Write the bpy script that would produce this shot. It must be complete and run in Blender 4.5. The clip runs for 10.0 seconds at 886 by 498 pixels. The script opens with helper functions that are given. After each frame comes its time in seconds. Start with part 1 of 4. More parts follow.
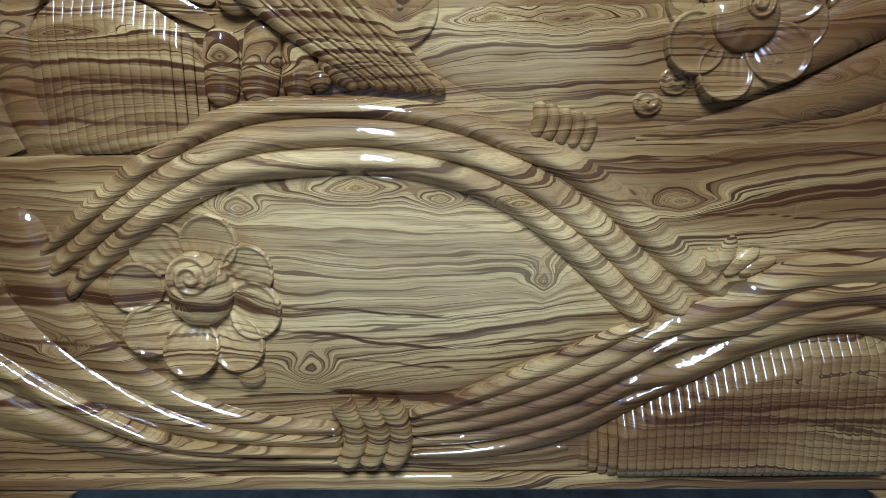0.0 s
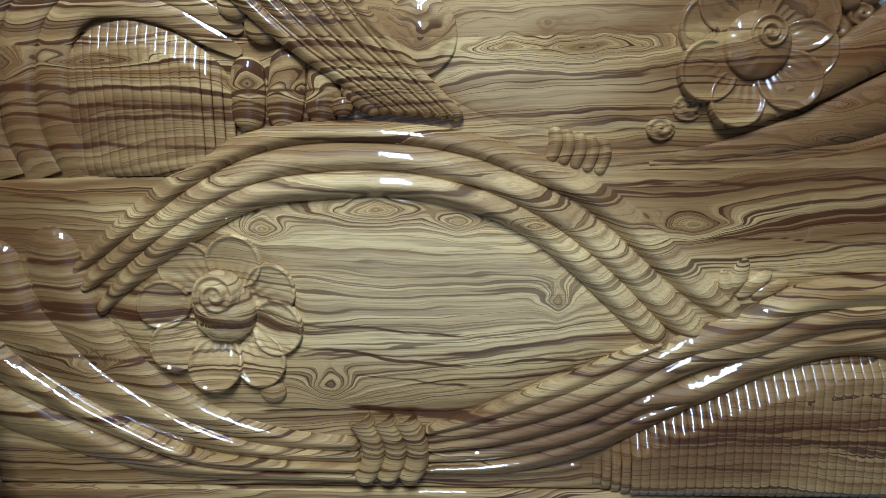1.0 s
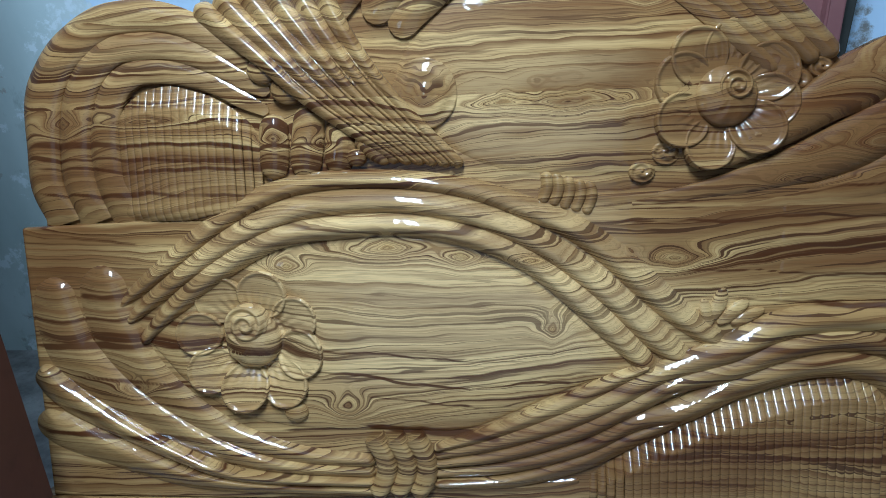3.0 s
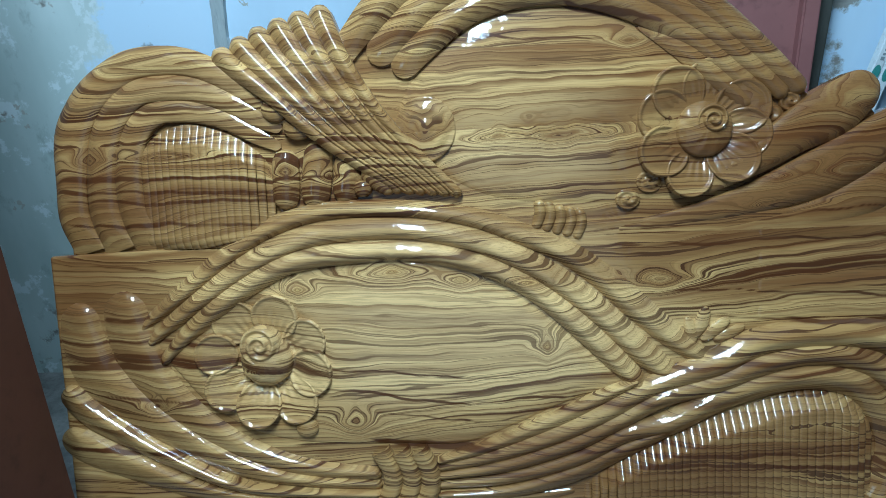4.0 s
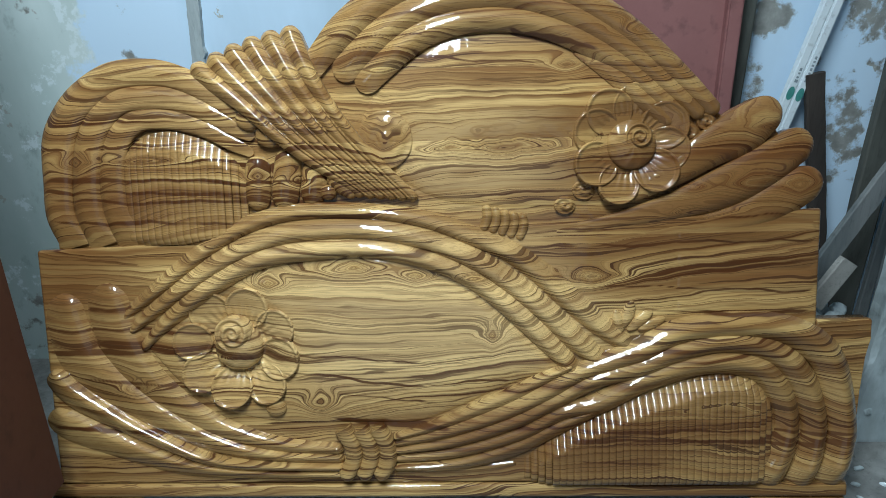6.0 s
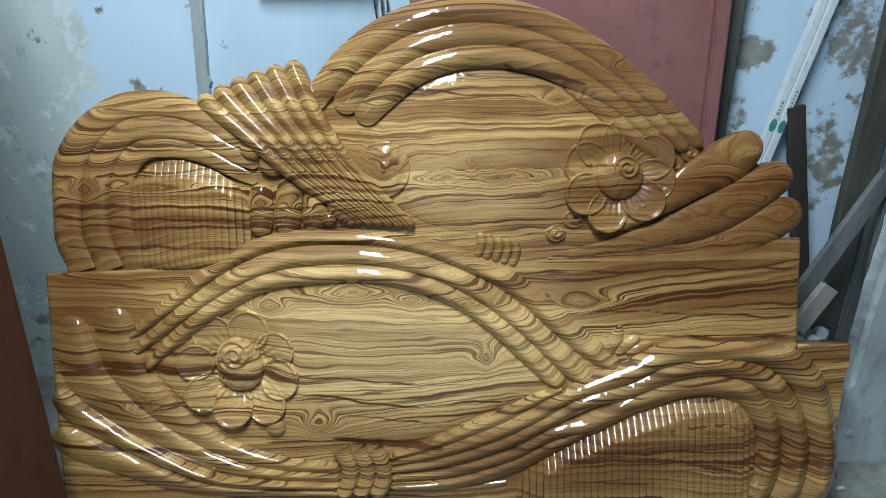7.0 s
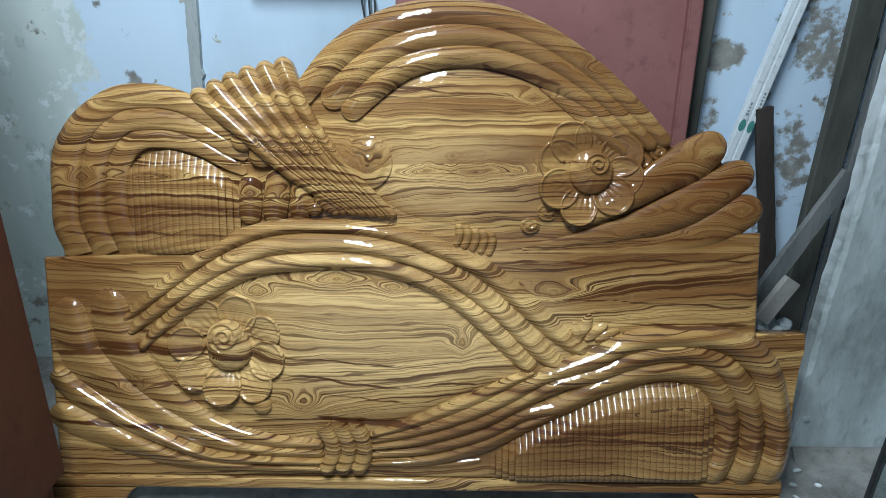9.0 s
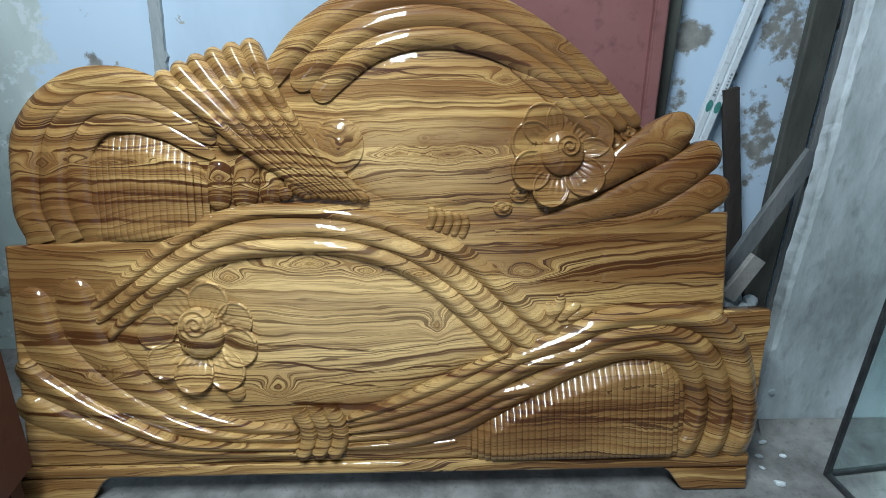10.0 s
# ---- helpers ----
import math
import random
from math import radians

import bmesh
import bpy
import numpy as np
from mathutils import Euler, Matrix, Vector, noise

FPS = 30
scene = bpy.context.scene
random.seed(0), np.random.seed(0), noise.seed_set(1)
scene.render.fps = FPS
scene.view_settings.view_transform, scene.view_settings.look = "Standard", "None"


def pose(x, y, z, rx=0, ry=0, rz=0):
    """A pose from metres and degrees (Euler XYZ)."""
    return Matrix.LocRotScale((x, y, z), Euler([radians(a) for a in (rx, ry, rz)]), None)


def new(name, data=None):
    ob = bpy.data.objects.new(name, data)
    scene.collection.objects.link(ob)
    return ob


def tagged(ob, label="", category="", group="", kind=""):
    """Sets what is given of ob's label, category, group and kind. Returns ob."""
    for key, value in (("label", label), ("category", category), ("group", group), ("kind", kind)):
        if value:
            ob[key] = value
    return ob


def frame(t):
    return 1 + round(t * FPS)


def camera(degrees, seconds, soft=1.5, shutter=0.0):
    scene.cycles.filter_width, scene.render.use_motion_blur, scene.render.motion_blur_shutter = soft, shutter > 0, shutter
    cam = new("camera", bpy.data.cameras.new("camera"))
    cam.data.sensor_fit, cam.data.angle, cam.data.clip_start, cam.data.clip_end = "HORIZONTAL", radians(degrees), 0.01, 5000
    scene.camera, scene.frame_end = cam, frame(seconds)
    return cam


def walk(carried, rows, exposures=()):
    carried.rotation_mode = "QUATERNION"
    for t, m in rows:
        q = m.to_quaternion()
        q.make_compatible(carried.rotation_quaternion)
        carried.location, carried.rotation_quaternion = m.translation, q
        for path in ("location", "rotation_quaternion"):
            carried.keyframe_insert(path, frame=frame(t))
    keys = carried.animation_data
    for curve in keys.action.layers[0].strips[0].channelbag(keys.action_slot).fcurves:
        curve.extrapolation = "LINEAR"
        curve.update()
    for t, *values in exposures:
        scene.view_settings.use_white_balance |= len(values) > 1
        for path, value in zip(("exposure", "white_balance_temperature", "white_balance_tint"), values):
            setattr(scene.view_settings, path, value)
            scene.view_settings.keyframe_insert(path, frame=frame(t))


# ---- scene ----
EXPOSURES = [
    (0.0, -0.27, 4540, 3), (2.7, -0.26, 4640, 3), (3.8, -0.14, 4660, -8), (5.2, -0.11, 4840, -7), (6.3, -0.18, 5540, -1), (10.0, -0.12, 5560, 2),
]
cam = camera(69.0, 10.0, 0.9)
# the headboard's own frame: it leans back against the wall
LEAN_BACK = 18.0
BOARD = pose(0, 0, -0.007, -LEAN_BACK, 0, 0) @ pose(0, 0, 0, 0, -0.57, 0)
# seconds, place and turn of the camera in the headboard's frame
PATH = [
    (0.0, -0.0317, -1.0125, 0.6877, 78.76, 1.04, 0.45),
    (0.5, -0.0330, -1.0282, 0.6982, 79.28, 0.39, 1.25),
    (1.0, -0.0344, -1.0367, 0.7088, 79.74, 0.89, 1.84),
    (1.5, -0.0409, -1.0421, 0.7259, 80.81, 0.94, 2.37),
    (2.0, -0.0306, -1.0577, 0.7287, 81.22, 1.22, 2.29),
    (2.5, -0.0032, -1.1018, 0.7343, 81.39, 1.35, 3.53),
    (4.0, 0.0149, -1.2300, 0.7618, 83.81, 2.48, 3.99),
    (4.5, 0.0202, -1.2692, 0.7742, 84.04, 2.83, 3.82),
    (5.0, 0.0423, -1.3080, 0.7803, 84.05, 1.92, 1.74),
    (6.5, 0.0578, -1.3924, 0.8090, 82.41, 1.48, 1.54),
    (7.0, 0.0575, -1.4176, 0.8244, 84.16, 1.20, 1.18),
    (7.5, 0.0696, -1.4421, 0.8252, 83.96, -0.02, 0.84),
    (8.0, 0.0840, -1.4644, 0.8245, 83.14, -0.67, 0.50),
    (8.5, 0.0872, -1.4805, 0.8263, 83.42, 0.01, 0.69),
    (9.0, 0.0943, -1.4937, 0.8331, 83.23, 0.33, 0.83),
    (9.5, 0.0879, -1.4920, 0.8370, 83.74, 0.93, 1.29),
    (10.0, 0.0877, -1.4922, 0.8303, 81.78, 0.83, -1.87),
]
walk(cam, [(t, BOARD @ pose(*place)) for t, *place in PATH], EXPOSURES)

# ---- light ----
world = bpy.data.worlds.new("world")
scene.world = world
world.use_nodes = True
world.node_tree.nodes["Background"].inputs[0].default_value = (0.6, 0.7, 0.8, 1)
world.node_tree.nodes["Background"].inputs[1].default_value = 0.02


def lamp(name, m, watts, size, size_y, colour):
    data = bpy.data.lights.new(name, "AREA")
    data.shape, data.size, data.size_y, data.energy, data.color = "RECTANGLE", size, size_y, watts, colour
    ob = new(name, data)
    ob.matrix_world = m
    return ob


# a ceiling fitting with two tubes
LAMP_AT = (-0.22, -0.85, 2.62)
for side in (-1, 1):
    lamp("ceiling_tube_light", pose(LAMP_AT[0] + side * 0.07, LAMP_AT[1], LAMP_AT[2]), 44.0, 0.09, 1.20, (1.0, 0.985, 0.96))
# a translucent roof sheet lets the blue of the sky in over the work place
SKYLIGHT = (0.05, -0.72, 2.79, 2.3, 1.9)
lamp("roof_sheet_light", pose(*SKYLIGHT[:3]), 4.0, SKYLIGHT[3], SKYLIGHT[4], (0.86, 0.94, 1.0))
# added fill: daylight in an unseen doorway behind the camera and a side window
DOOR_X, DOOR_WIDE, DOOR_HIGH = -0.05, 2.1, 2.3
lamp("doorway_fill", pose(DOOR_X, -3.50, DOOR_HIGH / 2, 90, 0, 180) @ pose(0, 0, 0, 0, 180, 0), 7.0, DOOR_WIDE, DOOR_HIGH - 0.1, (0.95, 0.98, 1.0))
WINDOW_Y, WINDOW_Z, WINDOW_WIDE, WINDOW_HIGH = -2.45, 1.45, 0.75, 0.45
lamp("window_fill", pose(-1.66, WINDOW_Y, WINDOW_Z, 0, -90, 0), 3.0, WINDOW_HIGH, WINDOW_WIDE, (0.92, 0.97, 1.0))

# ---- materials ----


class Nodes:
    """A small builder for node materials."""

    def __init__(self, name):
        self.mat = bpy.data.materials.new(name)
        self.mat.use_nodes = True
        self.tree = self.mat.node_tree
        self.out = self.tree.nodes["Principled BSDF"]

    def add(self, kind, props=None, **ins):
        node = self.tree.nodes.new(kind)
        props = props or {}
        if "operation" in props:
            node.operation = props["operation"]
        if "data_type" in props:
            node.data_type = props["data_type"]
        if "blend_type" in props:
            node.blend_type = props["blend_type"]
        if "noise_dimensions" in props:
            node.noise_dimensions = props["noise_dimensions"]
        if "attribute_name" in props:
            node.attribute_name = props["attribute_name"]
        for key, value in ins.items():
            self.link(value, node.inputs[int(key[1:])] if key[0] == "i" and key[1:].isdigit() else node.inputs[key.replace("_", " ")])
        return node

    def link(self, value, socket):
        if isinstance(value, bpy.types.NodeSocket):
            self.tree.links.new(value, socket)
        else:
            socket.default_value = value

    def set(self, **ins):
        for key, value in ins.items():
            self.link(value, self.out.inputs[key.replace("_", " ")])

    def coords(self, kind="Object"):
        return self.add("ShaderNodeTexCoord").outputs[kind]

    def place(self):
        return self.add("ShaderNodeNewGeometry").outputs["Position"]

    def scaled(self, vec, x, y, z):
        return self.add("ShaderNodeVectorMath", {"operation": "MULTIPLY"}, i0=vec, i1=(x, y, z)).outputs[0]

    def noise(self, vec, scale, detail=4.0, rough=0.55):
        return self.add("ShaderNodeTexNoise", None, Vector=vec, Scale=scale, Detail=detail, Roughness=rough).outputs["Fac"]

    def ramp(self, fac, stops):
        node = self.add("ShaderNodeValToRGB", None, Fac=fac)
        els = node.color_ramp.elements
        while len(els) < len(stops):
            els.new(0.5)
        for el, (at, col) in zip(els, stops):
            el.position = at
            el.color = (*col, 1) if len(col) == 3 else col
        return node.outputs["Color"]

    def steps(self, fac, a, b):
        return self.add("ShaderNodeMapRange", None, Value=fac, From_Min=a, From_Max=b).outputs[0]

    def mix(self, fac, a, b, how="MIX"):
        return self.add("ShaderNodeMix", {"data_type": "RGBA", "blend_type": how}, i0=fac, i6=a, i7=b).outputs[2]

    def math(self, op, a, b=0.0):
        return self.add("ShaderNodeMath", {"operation": op}, i0=a, i1=b).outputs[0]

    def bump(self, height, strength, dist):
        return self.add("ShaderNodeBump", None, Strength=strength, Distance=dist, Height=height).outputs[0]


def c4(r, g, b):
    return (r, g, b, 1)


# heights of the glue joints between the planks
JOINTS = (0.10, 0.645, 0.852, 1.0)


def lacquered_teak():
    n = Nodes("lacquered_teak")
    warp = n.add("ShaderNodeAttribute", {"attribute_name": "warp"}).outputs["Vector"]
    spot = n.add("ShaderNodeAttribute", {"attribute_name": "board_place"}).outputs["Vector"]
    tone = n.add("ShaderNodeAttribute", {"attribute_name": "heart"}).outputs["Fac"]
    part_u, part_v, part_w = n.add("ShaderNodeSeparateXYZ", None, Vector=spot).outputs
    warp_a, warp_b, knots = n.add("ShaderNodeSeparateXYZ", None, Vector=warp).outputs
    plank = 0.0
    for joint in JOINTS:
        plank = n.math("ADD", n.math("GREATER_THAN", part_v, joint), plank)
    odd = n.math("MODULO", plank, 2.0)
    tone = n.math("ADD", tone, n.math("MULTIPLY", n.math("FRACT", n.math("MULTIPLY", plank, 0.618)), 0.16))
    tilt = n.math("ADD", 13.0, n.math("MULTIPLY", n.math("FRACT", n.math("MULTIPLY", plank, 0.618)), 14.0))
    ring = n.math("ADD", n.math("MULTIPLY", part_v, 33.0), n.math("MULTIPLY", plank, 7.3))
    ring = n.math("ADD", ring, n.math("MULTIPLY", part_w, n.math("MULTIPLY", tilt, n.math("SUBTRACT", 1.0, n.math("MULTIPLY", odd, 2.0)))))
    ring = n.math("ADD", ring, n.math("ADD", warp_a, n.math("MULTIPLY", odd, n.math("SUBTRACT", warp_b, warp_a))))
    ring = n.math("ADD", ring, knots)
    wob = n.noise(n.scaled(spot, 5, 20, 20), 1.0, 3.0)
    ringw = n.math("ADD", ring, n.math("MULTIPLY", n.math("SUBTRACT", wob, 0.5), 0.7))

    def streak(along, across, shift, detail, rough=0.55):
        """Noise drawn out along the grain and bent with the rings."""
        vec = n.add("ShaderNodeCombineXYZ", None, X=n.math("ADD", n.math("MULTIPLY", part_u, along), shift), Y=n.math("MULTIPLY", ringw, across)).outputs[0]
        return n.add("ShaderNodeTexNoise", {"noise_dimensions": "2D"}, Vector=vec, Scale=1.0, Detail=detail, Roughness=rough).outputs["Fac"]

    broad = streak(0.45, 0.34, 3.0, 3.0)
    base = n.ramp(broad, [(0.28, (0.235, 0.130, 0.044)), (0.40, (0.43, 0.260, 0.088)), (0.50, (0.66, 0.450, 0.170)), (0.61, (0.485, 0.302, 0.103)), (0.72, (0.225, 0.124, 0.043))])
    # light sapwood and brown heartwood, with the crest's painted shade in the same tone
    pale = n.math("MAXIMUM", n.math("MULTIPLY", tone, -1.0), 0.0)
    base = n.mix(n.math("MULTIPLY", pale, 0.78), base, c4(0.86, 0.62, 0.285))
    base = n.mix(n.math("MAXIMUM", tone, 0.0), base, c4(0.158, 0.073, 0.020))
    # fine wisps, soft brown bands and strong dark late-wood lines, which come and go along the grain
    fade = n.noise(n.scaled(spot, 1.2, 7, 7), 1.0, 2.0)
    wisp = streak(2.2, 5.5, 7.0, 3.0)
    base = n.mix(n.math("MULTIPLY", n.steps(wisp, 0.50, 0.34), n.math("SUBTRACT", 0.52, n.math("MULTIPLY", pale, 0.22))), base, c4(0.215, 0.104, 0.034))
    band = streak(0.5, 1.0, 11.0, 3.0, 0.6)
    base = n.mix(n.math("MULTIPLY", n.steps(band, 0.46, 0.35), n.math("SUBTRACT", 0.60, n.math("MULTIPLY", pale, 0.5))), base, c4(0.170, 0.071, 0.020))
    growth = n.math("FRACT", n.math("ADD", n.math("MULTIPLY", ringw, 1.2), n.math("MULTIPLY", streak(0.35, 0.5, 67.0, 2.0), 3.2)))
    growth = n.math("MULTIPLY", n.math("POWER", growth, 5.0), n.steps(fade, 0.30, 0.47))
    base = n.mix(n.math("MULTIPLY", growth, n.math("SUBTRACT", 0.96, n.math("MULTIPLY", pale, 0.52))), base, c4(0.115, 0.044, 0.012))
    dark = n.steps(n.math("ADD", streak(0.6, 1.9, 29.0, 2.0), n.math("MULTIPLY", n.math("SUBTRACT", fade, 0.5), 0.42)), 0.395, 0.345)
    dark = n.math("MULTIPLY", dark, n.math("ADD", 0.40, n.math("MULTIPLY", n.steps(streak(1.0, 4.2, 41.0, 2.0), 0.56, 0.44), 0.60)))
    base = n.mix(n.math("MULTIPLY", dark, n.math("SUBTRACT", 0.97, n.math("MULTIPLY", pale, 0.35))), base, c4(0.066, 0.021, 0.0062))
    near = n.math("ABSOLUTE", n.math("SUBTRACT", streak(0.45, 0.95, 51.0, 2.0), 0.46))
    lines = n.math("MULTIPLY", n.steps(near, 0.016, 0.010), n.steps(fade, 0.62, 0.48))
    base = n.mix(n.math("MULTIPLY", lines, n.math("SUBTRACT", 0.92, n.math("MULTIPLY", pale, 0.35))), base, c4(0.065, 0.026, 0.010))
    hair = n.math("ABSOLUTE", n.math("SUBTRACT", streak(0.9, 2.6, 83.0, 2.0), 0.5))
    base = n.mix(n.math("MULTIPLY", n.math("MULTIPLY", n.steps(hair, 0.018, 0.009), n.steps(fade, 0.42, 0.58)), n.math("SUBTRACT", 0.66, n.math("MULTIPLY", pale, 0.30))), base, c4(0.095, 0.040, 0.015))
    late = n.add("ShaderNodeAttribute", {"attribute_name": "late"}).outputs["Fac"]
    late = n.steps(n.math("MULTIPLY", late, n.math("ADD", 0.62, n.math("MULTIPLY", n.noise(n.scaled(spot, 6, 90, 90), 1.0, 3.0), 0.76))), 0.22, 0.46)
    base = n.mix(n.math("MULTIPLY", late, 0.92), base, c4(0.066, 0.021, 0.0062))
    pores = n.noise(n.scaled(spot, 14, 420, 420), 1.0, 4.0, 0.6)
    base = n.mix(n.math("MULTIPLY", n.steps(pores, 0.50, 0.34), 0.32), base, c4(0.085, 0.042, 0.018))
    cloud = n.noise(n.scaled(spot, 2.4, 8, 8), 1.0, 3.0)
    base = n.mix(n.math("MULTIPLY", n.steps(cloud, 0.48, 0.74), 0.28), base, c4(0.19, 0.090, 0.032))
    n.set(Base_Color=base, Roughness=0.40, Specular_IOR_Level=0.08, Coat_Weight=1.0, Coat_Roughness=0.028, Coat_IOR=1.46)
    ripple = n.math("ADD", n.noise(spot, 30.0, 2.0), n.math("MULTIPLY", n.noise(n.scaled(spot, 0.6, 1, 1), 130.0, 3.0), 0.16))
    n.link(n.bump(ripple, 0.11, 0.01), n.out.inputs["Coat Normal"])
    n.link(n.bump(pores, 0.05, 0.002), n.out.inputs["Normal"])
    return n.mat


def peeling_wall(name, paint, plaster, amount, blotch=1.0, worn_left=None, spots=()):
    n = Nodes(name)
    p = n.place()
    big = n.noise(p, 3.2, 8.0, 0.62)
    fine = n.noise(p, 26.0, 6.0, 0.65)
    fac = n.math("ADD", big, n.math("MULTIPLY", n.math("SUBTRACT", fine, 0.5), 0.42))
    if worn_left is not None:
        away = n.add("ShaderNodeSeparateXYZ", None, Vector=p).outputs[0]
        fac = n.math("ADD", fac, n.math("MULTIPLY", n.steps(away, 0.70, 0.78), 0.030))
    for x, z, wide, high in spots:
        # a place where the paint has come off
        off = n.add("ShaderNodeVectorMath", {"operation": "MULTIPLY"}, i0=n.add("ShaderNodeVectorMath", {"operation": "SUBTRACT"}, i0=p, i1=(x, 0, z)).outputs[0], i1=(1 / wide, 0, 1 / high)).outputs[0]
        far = n.add("ShaderNodeVectorMath", {"operation": "LENGTH"}, i0=off).outputs["Value"]
        fac = n.math("ADD", fac, n.math("MULTIPLY", n.steps(far, 1.6, 0.2), 0.24))
    peel = n.steps(fac, amount - 0.01, amount + 0.05)
    grime = n.noise(n.scaled(p, 1.6, 1.6, 0.7), 1.5, 5.0)
    painted = n.mix(n.math("MULTIPLY", n.steps(grime, 0.45, 0.75), 0.55 * blotch), paint, c4(paint[0] * 0.62, paint[1] * 0.66, paint[2] * 0.66))
    if worn_left is not None:
        x = n.add("ShaderNodeSeparateXYZ", None, Vector=p).outputs[0]
        wander = n.math("MULTIPLY", n.math("SUBTRACT", n.noise(p, 4.0, 7.0, 0.7), 0.5), 0.50)
        edge = n.steps(n.math("ADD", x, wander), worn_left, worn_left - 0.03)
        flake = n.steps(n.noise(p, 9.0, 7.0, 0.7), 0.56, 0.60)
        smudge = n.math("MULTIPLY", n.steps(n.noise(n.scaled(p, 1, 1, 0.6), 13.0, 6.0, 0.7), 0.56, 0.68), 0.55)
        painted = n.mix(edge, painted, n.mix(n.steps(grime, 0.35, 0.65), c4(0.62, 0.70, 0.70), c4(0.40, 0.49, 0.48)))
        painted = n.mix(n.math("MULTIPLY", edge, smudge), painted, c4(0.20, 0.25, 0.25))
        painted = n.mix(n.math("MULTIPLY", edge, n.math("MULTIPLY", flake, 0.7)), painted, c4(0.70, 0.78, 0.82))
    bare = n.mix(n.steps(fine, 0.35, 0.65), plaster, c4(plaster[0] * 0.6, plaster[1] * 0.6, plaster[2] * 0.6))
    chip = n.steps(n.noise(p, 13.0, 5.0, 0.6), 0.675, 0.685)
    painted = n.mix(chip, painted, c4(plaster[0] * 1.2, plaster[1] * 1.25, plaster[2] * 1.25))
    n.set(Base_Color=n.mix(peel, painted, bare), Roughness=0.82)
    n.link(n.bump(n.math("SUBTRACT", n.math("MULTIPLY", fine, 0.3), peel), 0.35, 0.004), n.out.inputs["Normal"])
    return n.mat


def mottled(name, a, b, scale, rough=0.8, relief=0.3, stretch=(1, 1, 1)):
    n = Nodes(name)
    p = n.scaled(n.place(), *stretch)
    big = n.noise(p, scale, 7.0, 0.62)
    fine = n.noise(p, scale * 9, 5.0, 0.6)
    col = n.mix(n.steps(big, 0.35, 0.65), a, b)
    col = n.mix(n.math("MULTIPLY", n.steps(fine, 0.55, 0.75), 0.5), col, c4(a[0] * 0.4, a[1] * 0.4, a[2] * 0.4))
    n.set(Base_Color=col, Roughness=n.math("ADD", n.math("MULTIPLY", fine, 0.2), rough - 0.1))
    n.link(n.bump(n.math("ADD", big, n.math("MULTIPLY", fine, 0.4)), relief, 0.01), n.out.inputs["Normal"])
    return n.mat


TEAK = lacquered_teak()
WALL = peeling_wall("peeling_whitewash", c4(0.57, 0.71, 0.87), c4(0.33, 0.335, 0.315), 0.62, 1.3, -0.93, ((0.824, 0.995, 0.05, 0.04), (0.792, 0.885, 0.05, 0.075), (0.98, 1.09, 0.018, 0.06), (0.955, 0.95, 0.015, 0.10), (-0.80, 0.89, 0.02, 0.05)))
# plaster of the unseen walls, dark so that they bounce little light
WALL_DIM = peeling_wall("low_bounce_plaster", c4(0.17, 0.18, 0.18), c4(0.11, 0.11, 0.10), 0.57)
FLOOR = mottled("stained_concrete", c4(0.10, 0.10, 0.098), c4(0.27, 0.275, 0.265), 9.0, 0.5)
CEILING = mottled("plain_ceiling", c4(0.16, 0.16, 0.155), c4(0.22, 0.22, 0.21), 2.0)
MAROON = mottled("maroon_board", c4(0.21, 0.088, 0.085), c4(0.26, 0.118, 0.112), 3.0, 0.7, 0.05)
MAROON_DARK = mottled("dark_maroon_line", c4(0.085, 0.035, 0.034), c4(0.12, 0.05, 0.048), 9.0, 0.7, 0.05)
DARK_TIMBER = mottled("dark_timber", c4(0.018, 0.014, 0.012), c4(0.045, 0.036, 0.03), 14.0, 0.8, 0.3, (1, 1, 0.15))
GREY_TIMBER = mottled("grey_timber", c4(0.10, 0.115, 0.12), c4(0.19, 0.20, 0.20), 14.0, 0.85, 0.3, (1, 1, 0.2))
MOSS = mottled("mossy_timber", c4(0.042, 0.043, 0.037), c4(0.105, 0.110, 0.096), 9.0, 0.85, 0.3, (1, 1, 0.2))
STRIP = mottled("grey_strip", c4(0.30, 0.34, 0.35), c4(0.44, 0.49, 0.51), 20.0, 0.85, 0.2, (1, 1, 0.2))
PALE_TIMBER = mottled("pale_timber", c4(0.26, 0.26, 0.24), c4(0.36, 0.35, 0.33), 12.0, 0.85, 0.2)
PALE_RUBBLE = mottled("pale_rubble", c4(0.3, 0.32, 0.32), c4(0.5, 0.52, 0.52), 12.0, 0.9, 0.4)
PILLAR = mottled("worn_cement", c4(0.23, 0.265, 0.265), c4(0.66, 0.74, 0.78), 4.0, 0.85, 0.5, (1, 1, 0.4))
WHITE_CARD = mottled("white_card", c4(0.62, 0.68, 0.72), c4(0.70, 0.76, 0.8), 8.0, 0.5, 0.05)
GREEN = mottled("green_print", c4(0.05, 0.19, 0.17), c4(0.09, 0.27, 0.24), 30.0, 0.5, 0.0)
INK = mottled("grey_print", c4(0.20, 0.24, 0.27), c4(0.28, 0.33, 0.36), 30.0, 0.6, 0.0)
DARK_METAL = mottled("dark_metal", c4(0.02, 0.024, 0.026), c4(0.05, 0.055, 0.058), 30.0, 0.5, 0.1)
glass = Nodes("case_glass")
glass.set(Base_Color=c4(0.85, 0.92, 0.92), Roughness=0.02, Transmission_Weight=1.0, IOR=1.1)
GLASS = glass.mat
RED_CABINET = mottled("dark_red_paint", c4(0.058, 0.019, 0.012), c4(0.078, 0.026, 0.017), 3.0, 0.5, 0.04)

# ---- shape helpers ----


